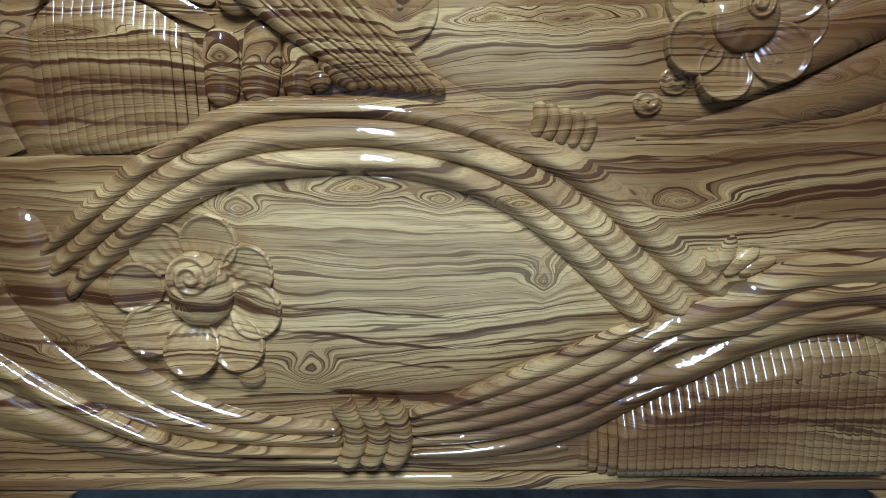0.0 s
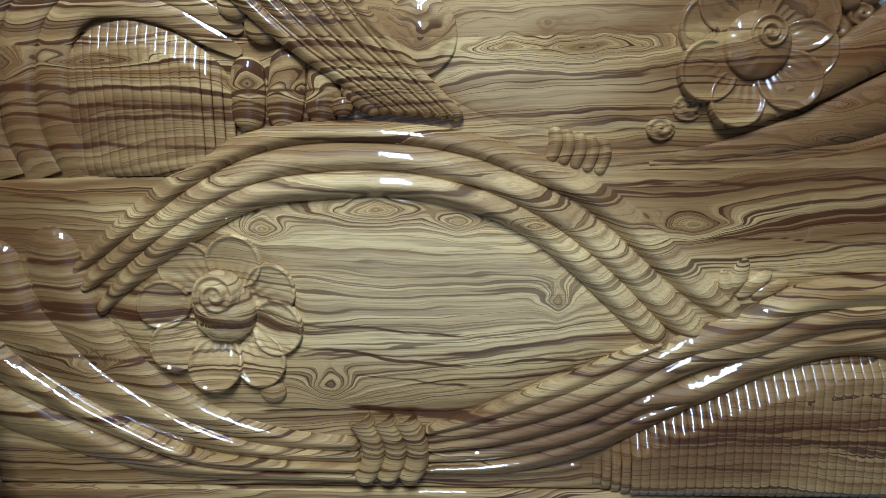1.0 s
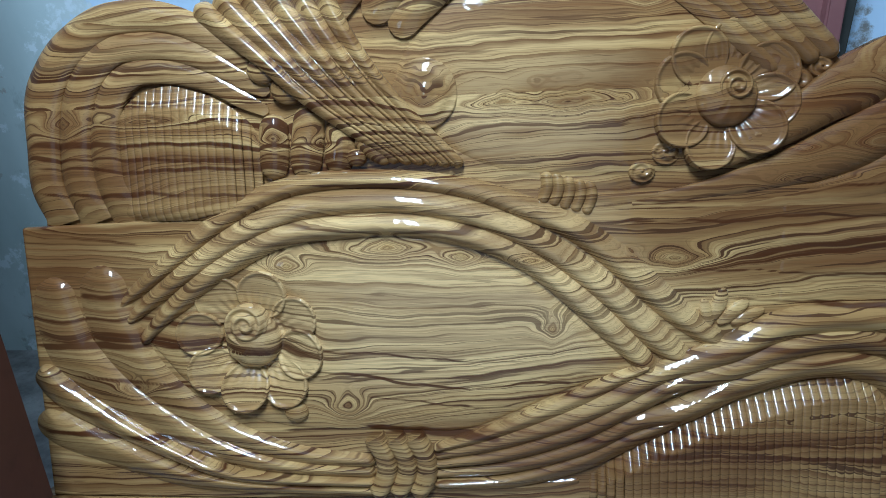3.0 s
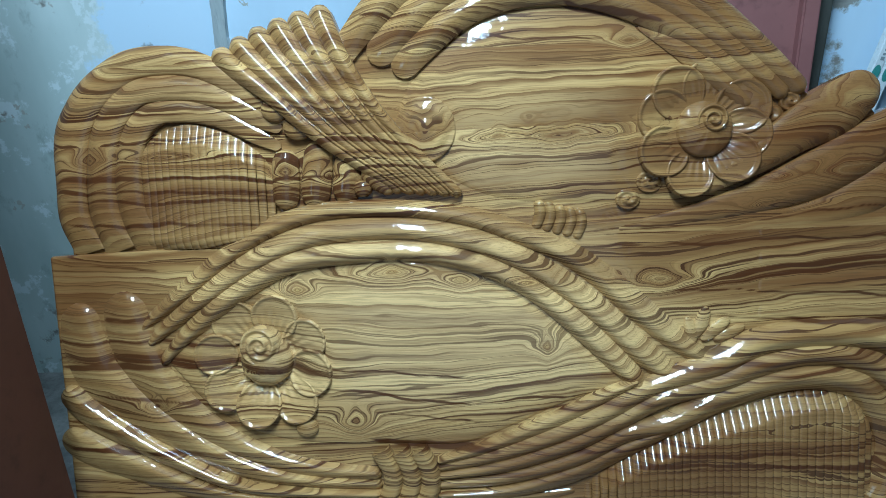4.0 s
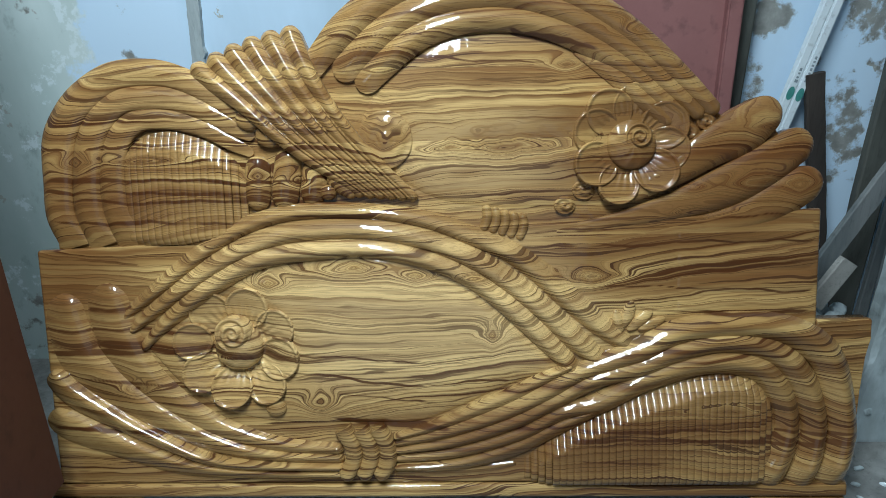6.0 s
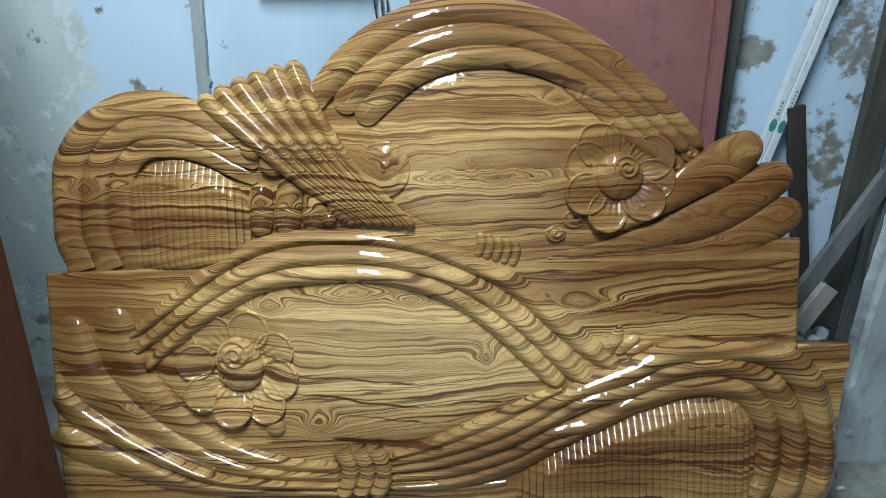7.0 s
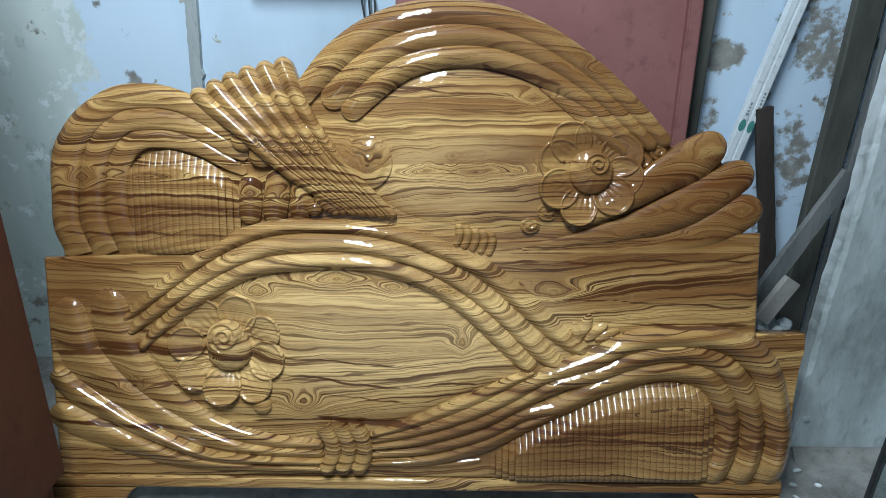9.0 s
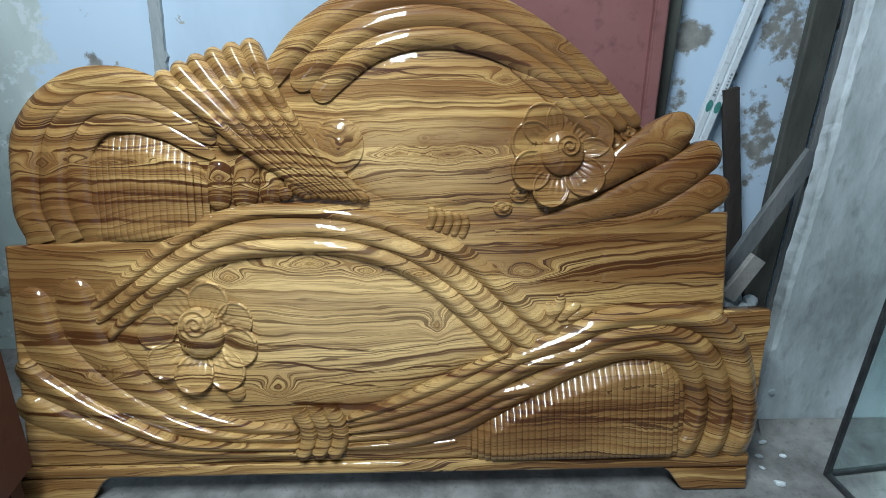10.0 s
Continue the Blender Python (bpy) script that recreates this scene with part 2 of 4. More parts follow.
def part(name, verts, faces, material, parent, label="", smooth=True, wood=False):
    me = bpy.data.meshes.new(name)
    me.from_pydata([tuple(v) for v in verts], [], faces)
    me.materials.append(material)
    if smooth:
        me.shade_smooth()
    if wood:
        put_grain(me, np.asarray(verts))
    ob = new(name, me)
    ob.parent = parent
    if label:
        tagged(ob, label)
    return ob


def spline(points, count):
    """A smooth curve through the points, evenly spaced."""
    p = np.array(points, float)
    p = np.vstack([2 * p[0] - p[1], p, 2 * p[-1] - p[-2]])
    out = []
    for i in range(1, len(p) - 2):
        t = np.linspace(0, 1, 40, endpoint=i == len(p) - 3)[:, None]
        a, b, c, d = p[i - 1], p[i], p[i + 1], p[i + 2]
        out.append(0.5 * (2 * b + (c - a) * t + (2 * a - 5 * b + 4 * c - d) * t ** 2 + (3 * b - a - 3 * c + d) * t ** 3))
    q = np.vstack(out)
    s = np.r_[0, np.cumsum(np.linalg.norm(np.diff(q[:, :2], axis=0), axis=1))]
    at = np.linspace(0, s[-1], count)
    return np.stack([np.interp(at, s, q[:, k]) for k in range(q.shape[1])], 1), at


def grid_faces(n, m, closed=False):
    wide = m if closed else m - 1
    return [(i * m + j, i * m + (j + 1) % m, (i + 1) * m + (j + 1) % m, (i + 1) * m + j) for i in range(n - 1) for j in range(wide)]


# ---- the grain of the glued planks ----
# knots: u, v, half length, half height, strength
KNOTS = [
    (-0.176, 0.586, 0.060, 0.016, 5.0), (-0.050, 0.569, 0.030, 0.012, 4.0), (0.114, 0.433, 0.022, 0.022, 3.0), (-0.261, 0.291, 0.024, 0.020, 4.0),
    (0.329, 0.558, 0.045, 0.016, 5.0), (-0.363, 0.559, 0.030, 0.016, 3.0), (0.073, 0.560, 0.035, 0.009, 3.0), (0.618, 0.262, 0.060, 0.008, 2.0),
]
KNOTS += [
    (-0.757, 0.825, 0.025, 0.018, 4.0), (-0.102, 0.850, 0.060, 0.060, 1.3), (0.654, 0.744, 0.040, 0.014, 4.0), (0.752, 0.741, 0.030, 0.018, 4.0),
    (0.155, 0.834, 0.120, 0.020, 5.0), (0.030, 0.835, 0.040, 0.012, 3.0), (0.280, 1.000, 0.030, 0.012, 3.0), (0.430, 1.060, 0.040, 0.014, 4.0),
    (-0.665, 0.331, 0.022, 0.012, 3.0), (-0.372, 0.787, 0.020, 0.014, 4.0), (-0.286, 0.776, 0.016, 0.012, 2.5), (-0.606, 0.826, 0.050, 0.007, 3.5), (0.54, 0.86, 0.05, 0.02, 3.0), (0.70, 0.86, 0.045, 0.02, 4.0),
    (0.684, 0.750, 0.032, 0.012, 4.0), (0.755, 0.745, 0.022, 0.014, 4.0), (0.532, 0.741, 0.03, 0.010, 4.0), (0.546, 0.689, 0.05, 0.010, 3.0),
]

# patches of pale sapwood, and of brown heartwood or painted shade: u, v, half length, half height, strength
SAPWOOD = [
    (-0.40, 0.52, 0.24, 0.15, 0.40), (0.02, 0.43, 0.46, 0.17, 0.9), (0.08, 0.9, 0.3, 0.09, 0.55), (0.05, 0.79, 0.26, 0.06, 0.5), (-0.52, 0.93, 0.26, 0.09, 0.4), (-0.05, 0.65, 0.45, 0.05, 0.4),
]
HEARTWOOD_AND_SHADE = [
    (0.66, 0.78, 0.26, 0.15, 0.32), (0.7, 0.24, 0.4, 0.2, 0.4), (-0.82, 0.72, 0.22, 0.14, 0.22), (0.28, 0.27, 0.3, 0.12, 0.58), (-0.8, 0.56, 0.18, 0.09, 0.6),
    (0.62, 0.7, 0.26, 0.09, 0.42), (-0.7, 0.75, 0.24, 0.1, 0.68), (0.5, 0.55, 0.2, 0.09, 0.25), (-0.72, 0.36, 0.26, 0.2, 0.38), (0.1, 0.7, 0.5, 0.05, 0.22),
]
# the patch at 0.12, 1.16 paints the weaker light along the crest's top
HEARTWOOD_AND_SHADE += [
    (0.14, 0.835, 0.1, 0.022, 0.6), (0.55, 0.88, 0.22, 0.12, 0.35), (0.12, 1.16, 0.3, 0.075, 0.75), (0.38, 1.06, 0.2, 0.1, 0.45), (0.16, 0.19, 0.26, 0.09, 0.75),
    (-0.28, 0.9, 0.1, 0.12, 0.3), (0.33, 1.05, 0.28, 0.07, 0.28), (-0.12, 0.86, 0.07, 0.07, 0.35), (0.722, 0.839, 0.04, 0.016, 0.7), (0.612, 0.822, 0.06, 0.01, 0.6),
    (0.093, 0.776, 0.05, 0.01, 0.4),
]
# dark late-wood streaks: from u, v to u, v, half width, strength
STREAKS = [
    (-0.83, 0.787, -0.225, 0.769, 0.0066, 0.8), (-0.831, 0.759, -0.225, 0.748, 0.0052, 0.9), (-0.826, 0.743, -0.213, 0.727, 0.0052, 0.9), (-0.809, 0.699, -0.418, 0.684, 0.0052, 0.8),
    (-0.86, 0.415, -0.4, 0.397, 0.0052, 0.9), (-0.4, 0.397, 0.071, 0.368, 0.0039, 0.6), (-0.85, 0.355, -0.56, 0.336, 0.0039, 0.6), (-0.864, 0.245, -0.565, 0.222, 0.0079, 0.7),
    (-0.232, 0.245, 0.02, 0.229, 0.0079, 0.9), (0.285, 0.217, 0.879, 0.207, 0.0039, 0.9), (0.272, 0.197, 0.881, 0.182, 0.0066, 0.9), (0.3, 0.145, 0.5, 0.14, 0.0052, 0.6),
    (0.196, 0.647, 0.775, 0.671, 0.0039, 0.6), (0.222, 0.621, 0.784, 0.622, 0.0039, 0.8),
]
STREAKS += [
    (0.354, 0.532, 0.792, 0.515, 0.0039, 0.7), (0.433, 0.48, 0.783, 0.465, 0.0052, 0.7), (-0.336, 0.355, -0.033, 0.319, 0.0039, 0.8), (-0.033, 0.319, 0.151, 0.33, 0.0039, 0.7),
    (-0.231, 0.309, -0.033, 0.281, 0.0039, 0.7), (-0.033, 0.281, 0.099, 0.3, 0.0039, 0.6), (-0.209, 1.062, -0.011, 1.059, 0.0039, 0.7), (-0.197, 1.038, -0.01, 1.031, 0.0039, 0.7),
    (-0.035, 1.025, 0.238, 1.004, 0.0039, 0.8), (0.162, 1.069, 0.337, 1.017, 0.0079, 0.8), (-0.84, 0.62, -0.64, 0.603, 0.0066, 0.6), (-0.762, 0.51, -0.664, 0.511, 0.0079, 0.7),
    (0.093, 0.739, 0.258, 0.741, 0.0039, 0.8),
]


def wave(x, seed):
    """Smooth wandering between about -1 and 1."""
    return 0.5 * np.sin(x + seed * 1.7) + 0.3 * np.sin(2.13 * x + seed * 3.1) + 0.2 * np.sin(4.37 * x + seed * 0.7)


def put_grain(me, co):
    u, w, v = co[:, 0], co[:, 1], co[:, 2]
    # broad carvings were cut along the grain, small ones hardly disturb it
    w = w * {"tie_cord": 0.3, "petal": 0.35, "boss": 0.3, "spiral": 0.3, "flower": 0.35, "fan_rib": 0.9, "lobe": 2.4, "pod": 1.2, "shell_ring": 0.4, "sweep_rope": 0.5, "flute": 0.6}.get(me.name.split(".")[0], 1.0)
    warp_a = 0.9 * wave(u * 2.1 + v * 3.0, 1.0) + 0.30 * wave(u * 6.0 + v * 11.0, 4.0) + 0.10 * wave(u * 17.0 + v * 30.0, 2.0) + 1.2 * (u - 0.3) ** 2
    warp_b = 0.9 * wave(u * 1.8 - v * 4.0, 6.0) + 0.30 * wave(u * 5.0 - v * 9.0, 7.0) + 0.10 * wave(u * 19.0 + v * 25.0, 3.0) - 1.2 * (u + 0.2) ** 2
    heart = np.clip(0.5 * wave(v * 9.0, 1.0) + 0.5 * wave(u * 1.6 + v * 4.0, 2.0) - 0.25, 0, 1) * 0.5
    # pale sapwood in the middle of the planks
    for hu, hv, ru, rv, s in SAPWOOD:
        heart = heart - s * np.exp(-(((u - hu + 0.06 * wave(v * 25, 3.0)) / ru) ** 2 + ((v - hv + 0.015 * wave(u * 11, 4.0)) / rv) ** 2) ** 1.5)
    # darker heartwood towards the ends of the planks, and shade painted on the crest
    for hu, hv, ru, rv, s in HEARTWOOD_AND_SHADE:
        heart = heart + s * np.exp(-((u - hu + 0.05 * wave(v * 22, 1.0)) / ru) ** 2 - ((v - hv + 0.02 * wave(u * 9, 2.0)) / rv) ** 2)
    knots = np.zeros(len(u))
    for ku, kv, ru, rv, s in KNOTS:
        rough_u, rough_v = 0.16 * wave(v * 70.0 + ku * 50, ku) + 0.12 * wave(u * 40.0, kv), 0.18 * wave(u * 40.0 + kv * 70, kv)
        d = np.abs((u - ku) / ru + rough_u) ** 1.4 + np.abs((v - kv) / rv + rough_v) ** 1.4
        knots += s * np.exp(-d)
        heart = heart + 0.75 * np.exp(-d * 2.5) * (s > 0)
    late = np.zeros(len(u))
    least = 0.0075 if me.name.startswith(("sweep", "shell_ring")) else 0.0
    for k, (u0, v0, u1, v1, half, s) in enumerate(STREAKS):
        t = (u - u0) / (u1 - u0)
        across = v - v0 - (v1 - v0) * t + 0.35 * w + 0.005 * wave(u * 13.0, k) + 0.002 * wave(u * 40.0, k + 3)
        body = np.exp(-np.abs(across / (max(half, least) * (0.75 + 0.35 * wave(u * 9.0, k + 1)))) ** 1.6)
        late = np.maximum(late, s * (0.8 + 0.3 * wave(u * 17.0, k + 5)) * body * np.clip(t * 8 + 0.6, 0, 1) * np.clip((1 - t) * 8 + 0.6, 0, 1))
    me.attributes.new("late", "FLOAT", "POINT").data.foreach_set("value", late.astype(np.float32))
    me.attributes.new("heart", "FLOAT", "POINT").data.foreach_set("value", np.clip(heart, -0.8, 0.8).astype(np.float32))
    for name, rows in (("board_place", (u, v, w)), ("warp", (warp_a, warp_b, knots))):
        me.attributes.new(name, "FLOAT_VECTOR", "POINT").data.foreach_set("vector", np.stack(rows, 1).astype(np.float32).ravel())


headboard = new("headboard")
headboard.matrix_world = BOARD
tagged(headboard, "carved teak headboard with glossy lacquer leaning against the wall", "headboard")


def wood(name, verts, faces, label="", parent=None, smooth=True):
    return part(name, verts, faces, TEAK, parent or headboard, label, smooth, True)


DEEP = 0.030  # the back of the carving
ACROSS = 25


def strand(name, points, high, lift=0.0, tips="rr", peak=0.0, flat=2.0, label="", parent=None, blunt=0.8, keen=False, swell=0.0):
    """A carved rope: points of (along, up, half width), a rounded (or keen) ridge, sides down to the back."""
    pts = np.array(points, float)
    length = np.linalg.norm(np.diff(pts[:, :2], axis=0), axis=1).sum()
    c, s = spline(points, max(10, int(length / 0.003)))
    tan = np.gradient(c[:, :2], axis=0)
    tan /= np.linalg.norm(tan, axis=1)[:, None]
    nor = np.stack([-tan[:, 1], tan[:, 0]], 1)
    hw = c[:, 2]
    ends, fading = np.ones(len(c)), np.ones(len(c))
    for d, r, tip in ((s, hw[0], tips[0]), (s[-1] - s, hw[-1], tips[1])):
        if tip == "f":
            continue
        if tip == "q":
            fading *= np.clip(d / 0.11, 0.02, 1) ** 0.8
        if tip == "t":
            fading *= np.clip(d / 0.055, 0.02, 1) ** 0.7
            continue
        x = np.clip(d / (r * 1.1), 0, 1)
        ends *= np.sqrt(np.clip(1 - (1 - x) ** 2, 0.0004, 1))
    hw = hw * ends
    top = high * (c[:, 2] / c[:, 2].max()) ** blunt * ends ** 0.8 * fading
    across = np.cos(np.linspace(0, math.pi, ACROSS))
    x = np.where(across > peak, (across - peak) / (1 - peak), (peak - across) / (1 + peak))
    off = np.r_[1.0, across, -1.0]
    up = np.r_[0, np.where(across > peak, 1 - x ** (flat + peak * 0.7), (1 - x ** flat) if keen else np.sqrt(np.clip(1 - x ** 2, 0, 1))) + 1e-6, 0]
    co = np.empty((len(c), len(off), 3))
    co[:, :, 0] = c[:, 0:1] + nor[:, 0:1] * off * hw[:, None]
    co[:, :, 2] = c[:, 1:2] + nor[:, 1:2] * off * hw[:, None]
    rise = (lift * (0.3 + 0.7 * fading) + swell * np.sin(math.pi * s / s[-1])) * np.minimum(1, ends)
    co[:, :, 1] = -(up * top[:, None] + rise[:, None] * (up > 0))
    co[:, 0, 1] = co[:, -1, 1] = DEEP
    n, m = len(c), len(off)
    return wood(name, co.reshape(-1, 3), grid_faces(n, m), label, parent)


def slab(name, low, high_v, us, front, back, label="", parent=None, edge=0.006, bulge=None):
    """A board between two edges given as functions of u, with rounded front arrises; bulge(u, v) sets the front back."""
    rows = 170 if "panel" in name else 60
    t = np.linspace(0, 1, rows)
    co = []
    for i, u in enumerate(us):
        a, b = low(u), high_v(u)
        inset = edge if i in (0, len(us) - 1) else 0
        v = a + (b - a) * t
        d = np.minimum(v - a, b - v)
        w = front + edge * (1 - np.sqrt(np.clip(1 - (1 - np.clip(d / edge, 0, 1)) ** 2, 0, 1))) + inset
        if bulge:
            w = w + bulge(u, v)
        co += [(u, wi, vi) for wi, vi in zip(w, v)] + [(u, back, vi) for vi in v[::-1]]
    m = 2 * rows
    faces = grid_faces(len(us), m, True)
    faces += [tuple(range(m))[::-1], tuple((len(us) - 1) * m + j for j in range(m))]
    return wood(name, co, faces, label, parent)


def field(name, top, low, high, lift, label="", full=0.35, hollow=(0.0, 0.0, 0.1, 0.0)):
    """A pillowed panel between an upper and a lower outline; hollow: a dip at u, v of that radius and depth."""
    n, m = 200, 130
    a, b = spline(top, n)[0], spline(low, n)[0]
    t = np.linspace(0, 1, m)[None, :, None]
    flat = a[:, None] * (1 - t) + b[:, None] * t
    tt = t[0, :, 0]
    ss = np.linspace(0, 1, n)
    pillow = (1 - np.abs(2 * tt - 1) ** 3.2)[None] ** full * (1 - np.abs(2 * ss - 1) ** 4)[:, None] ** full
    dip = hollow[3] * np.exp(-(((flat[..., 0] - hollow[0]) ** 2 + (flat[..., 1] - hollow[1]) ** 2) / hollow[2] ** 2) ** 3)
    co = np.stack([flat[..., 0], -(lift + high * pillow - dip), flat[..., 1]], -1)
    return wood(name, co.reshape(-1, 3), grid_faces(n, m), label)


def dome(name, u, v, ru, rv, high, lift=0.0, turn=0.0, label="", parent=None, shape=None, rings=14, around=40):
    """A rounded boss; shape(r, angle) adds to its height."""
    co = []
    for i in range(rings + 1):
        r = i / rings
        for j in range(around):
            a = 2 * math.pi * j / around
            x, y = ru * r * math.cos(a), rv * r * math.sin(a)
            h = lift + high * math.sqrt(max(0, 1 - r * r)) + (shape(r, a) if shape else 0)
            co.append((u + x * math.cos(turn) - y * math.sin(turn), -h if i < rings else 0.016, v + x * math.sin(turn) + y * math.cos(turn)))
    return wood(name, co, grid_faces(rings + 1, around, True), label, parent)


# ---- the room ----


def box(name, size, m, material, parent=None, bevel=0.004, label=""):
    bm = bmesh.new()
    bmesh.ops.create_cube(bm, size=1.0)
    bmesh.ops.scale(bm, vec=size, verts=bm.verts)
    if bevel:
        bmesh.ops.bevel(bm, geom=bm.edges[:], offset=bevel, segments=2, affect="EDGES")
    me = bpy.data.meshes.new(name)
    bm.to_mesh(me)
    bm.free()
    me.materials.append(material)
    ob = new(name, me)
    ob.matrix_world = m
    if parent:
        ob.parent = parent
    if label:
        tagged(ob, label)
    return ob


def structure(ob, label, category):
    return tagged(ob, label, category, kind="structure")


WALL_Y = 0.65
structure(box("floor", (5.2, 6.0, 0.1), pose(0.1, -1.6, -0.05), FLOOR, bevel=0), "stained grey concrete workshop floor", "floor")
structure(box("wall_north", (4.1, 0.15, 2.8), pose(0.25, WALL_Y + 0.075, 1.4), WALL, bevel=0), "whitewashed wall with peeling pale blue paint", "wall")
W_X = -1.66
lo, hi = WINDOW_Z - WINDOW_HIGH / 2, WINDOW_Z + WINDOW_HIGH / 2
near, far = WINDOW_Y - WINDOW_WIDE / 2, WINDOW_Y + WINDOW_WIDE / 2
# west, east and south walls are out of view, darkened to lower the ambient
west = new("wall_west")
structure(west, "unseen side wall with a window, kept dark to cut bounce light", "wall")
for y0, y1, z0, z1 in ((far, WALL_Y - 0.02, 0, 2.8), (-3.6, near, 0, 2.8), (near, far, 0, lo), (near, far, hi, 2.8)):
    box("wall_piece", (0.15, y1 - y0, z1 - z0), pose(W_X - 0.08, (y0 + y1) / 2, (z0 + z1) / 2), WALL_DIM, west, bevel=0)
structure(box("wall_east", (0.15, 4.3, 2.8), pose(2.3, -1.5, 1.4), WALL_DIM, bevel=0), "unseen dark grey side wall that cuts bounce light", "wall")
south = new("wall_south")
structure(south, "unseen wall with an open doorway, kept dark to cut bounce light", "wall")
a_x, b_x = DOOR_X - DOOR_WIDE / 2, DOOR_X + DOOR_WIDE / 2
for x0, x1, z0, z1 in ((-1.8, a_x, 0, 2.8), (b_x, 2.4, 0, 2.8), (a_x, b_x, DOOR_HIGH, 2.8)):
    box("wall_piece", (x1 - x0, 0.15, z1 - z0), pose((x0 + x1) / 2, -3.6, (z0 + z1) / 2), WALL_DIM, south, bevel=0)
structure(box("ceiling", (5.2, 6.0, 0.1), pose(0.1, -1.6, 2.85), CEILING, bevel=0), "plain plastered ceiling", "ceiling")
# ---- the headboard's panels ----


def line(points):
    p = np.array(points)
    return lambda u: float(np.interp(u, p[:, 0], p[:, 1]))


# the three bands of the lower arch
strand("arch_band", [(-0.690, 0.484, 0.0100), (-0.666, 0.508, 0.0124), (-0.604, 0.554, 0.0175), (-0.541, 0.602, 0.0194), (-0.469, 0.652, 0.0192), (-0.387, 0.691, 0.019), (-0.282, 0.711, 0.0179), (-0.137, 0.707, 0.0179), (-0.026, 0.689, 0.0189), (0.06, 0.658, 0.021), (0.147, 0.62, 0.0231), (0.217, 0.571, 0.0253), (0.281, 0.512, 0.0266), (0.341, 0.457, 0.0248), (0.402, 0.41, 0.0187), (0.45, 0.371, 0.0126)], 0.0207, 0.008, "rr", -0.2, 1.9, keen=True)
strand("arch_band", [(-0.676, 0.455, 0.0100), (-0.641, 0.487, 0.0135), (-0.56, 0.546, 0.0207), (-0.465, 0.608, 0.0234), (-0.355, 0.657, 0.0242), (-0.25, 0.672, 0.024), (-0.138, 0.67, 0.024), (-0.027, 0.647, 0.0241), (0.06, 0.611, 0.0242), (0.139, 0.563, 0.0254), (0.22, 0.495, 0.0257), (0.294, 0.422, 0.025), (0.346, 0.375, 0.021), (0.394, 0.329, 0.0127)], 0.02, 0.01, "rr", -0.2, 1.9, keen=True)
strand("arch_band", [(-0.652, 0.416, 0.0100), (-0.617, 0.454, 0.0135), (-0.556, 0.508, 0.0208), (-0.478, 0.564, 0.0236), (-0.376, 0.614, 0.0234), (-0.253, 0.63, 0.0232), (-0.14, 0.63, 0.0222), (-0.027, 0.606, 0.0222), (0.06, 0.569, 0.0224), (0.122, 0.526, 0.0235), (0.185, 0.47, 0.0248), (0.245, 0.407, 0.023), (0.288, 0.36, 0.019), (0.331, 0.311, 0.0106)], 0.0193, 0.011, "rr", -0.2, 1.9, keen=True)
# the ropes that sweep from the left edge down to the tie
strand("sweep_rope", [(-0.722, 0.570, 0.040), (-0.72, 0.537, 0.0445), (-0.715, 0.498, 0.0485), (-0.701, 0.445, 0.0485), (-0.669, 0.378, 0.0459), (-0.61, 0.311, 0.0393), (-0.523, 0.251, 0.0301), (-0.431, 0.211, 0.0243), (-0.338, 0.190, 0.0190), (-0.215, 0.180, 0.0150)], 0.013, 0.008, "rr", 0.3, 1.6, blunt=-0.2, keen=True)
strand("sweep_rope", [(-0.817, 0.549, 0.036), (-0.815, 0.512, 0.0406), (-0.81, 0.463, 0.0472), (-0.783, 0.39, 0.0472), (-0.692, 0.308, 0.0367), (-0.566, 0.231, 0.0275), (-0.469, 0.19, 0.0203), (-0.365, 0.168, 0.0160), (-0.215, 0.160, 0.0140)], 0.013, 0.009, "rr", 0.3, 1.6, blunt=-0.2, keen=True)
strand("sweep_rope", [(-0.858, 0.376, 0.0223), (-0.843, 0.349, 0.0275), (-0.808, 0.314, 0.0288), (-0.747, 0.275, 0.0249), (-0.682, 0.238, 0.021), (-0.604, 0.199, 0.0183), (-0.526, 0.165, 0.0164), (-0.433, 0.148, 0.0145), (-0.215, 0.141, 0.0130)], 0.017, 0.011, "rr", 0.35, 1.5, blunt=-0.2, keen=True)
strand("sweep_rope", [(-0.862, 0.287, 0.0288), (-0.848, 0.259, 0.0341), (-0.813, 0.237, 0.0354), (-0.748, 0.209, 0.0314), (-0.669, 0.176, 0.0262), (-0.567, 0.144, 0.0207), (-0.433, 0.129, 0.0150), (-0.215, 0.122, 0.0130)], 0.014, 0.008, "rr", 0.4, 1.5, blunt=-0.2, keen=True)
# the strands from the tie up to the crossing and round the lower fluted shell
strand("shell_ring", [(-0.107, 0.196, 0.0087), (0.014, 0.222, 0.0151), (0.134, 0.262, 0.0203), (0.225, 0.305, 0.0223), (0.314, 0.354, 0.021), (0.429, 0.393, 0.029), (0.508, 0.432, 0.0289), (0.615, 0.447, 0.0287), (0.738, 0.434, 0.0324), (0.824, 0.372, 0.035), (0.862, 0.238, 0.0298), (0.860, 0.162, 0.0298), (0.842, 0.097, 0.0285), (0.834, 0.080, 0.027)], 0.024, 0.018, "rt", 0.05, 1.6, keen=True)
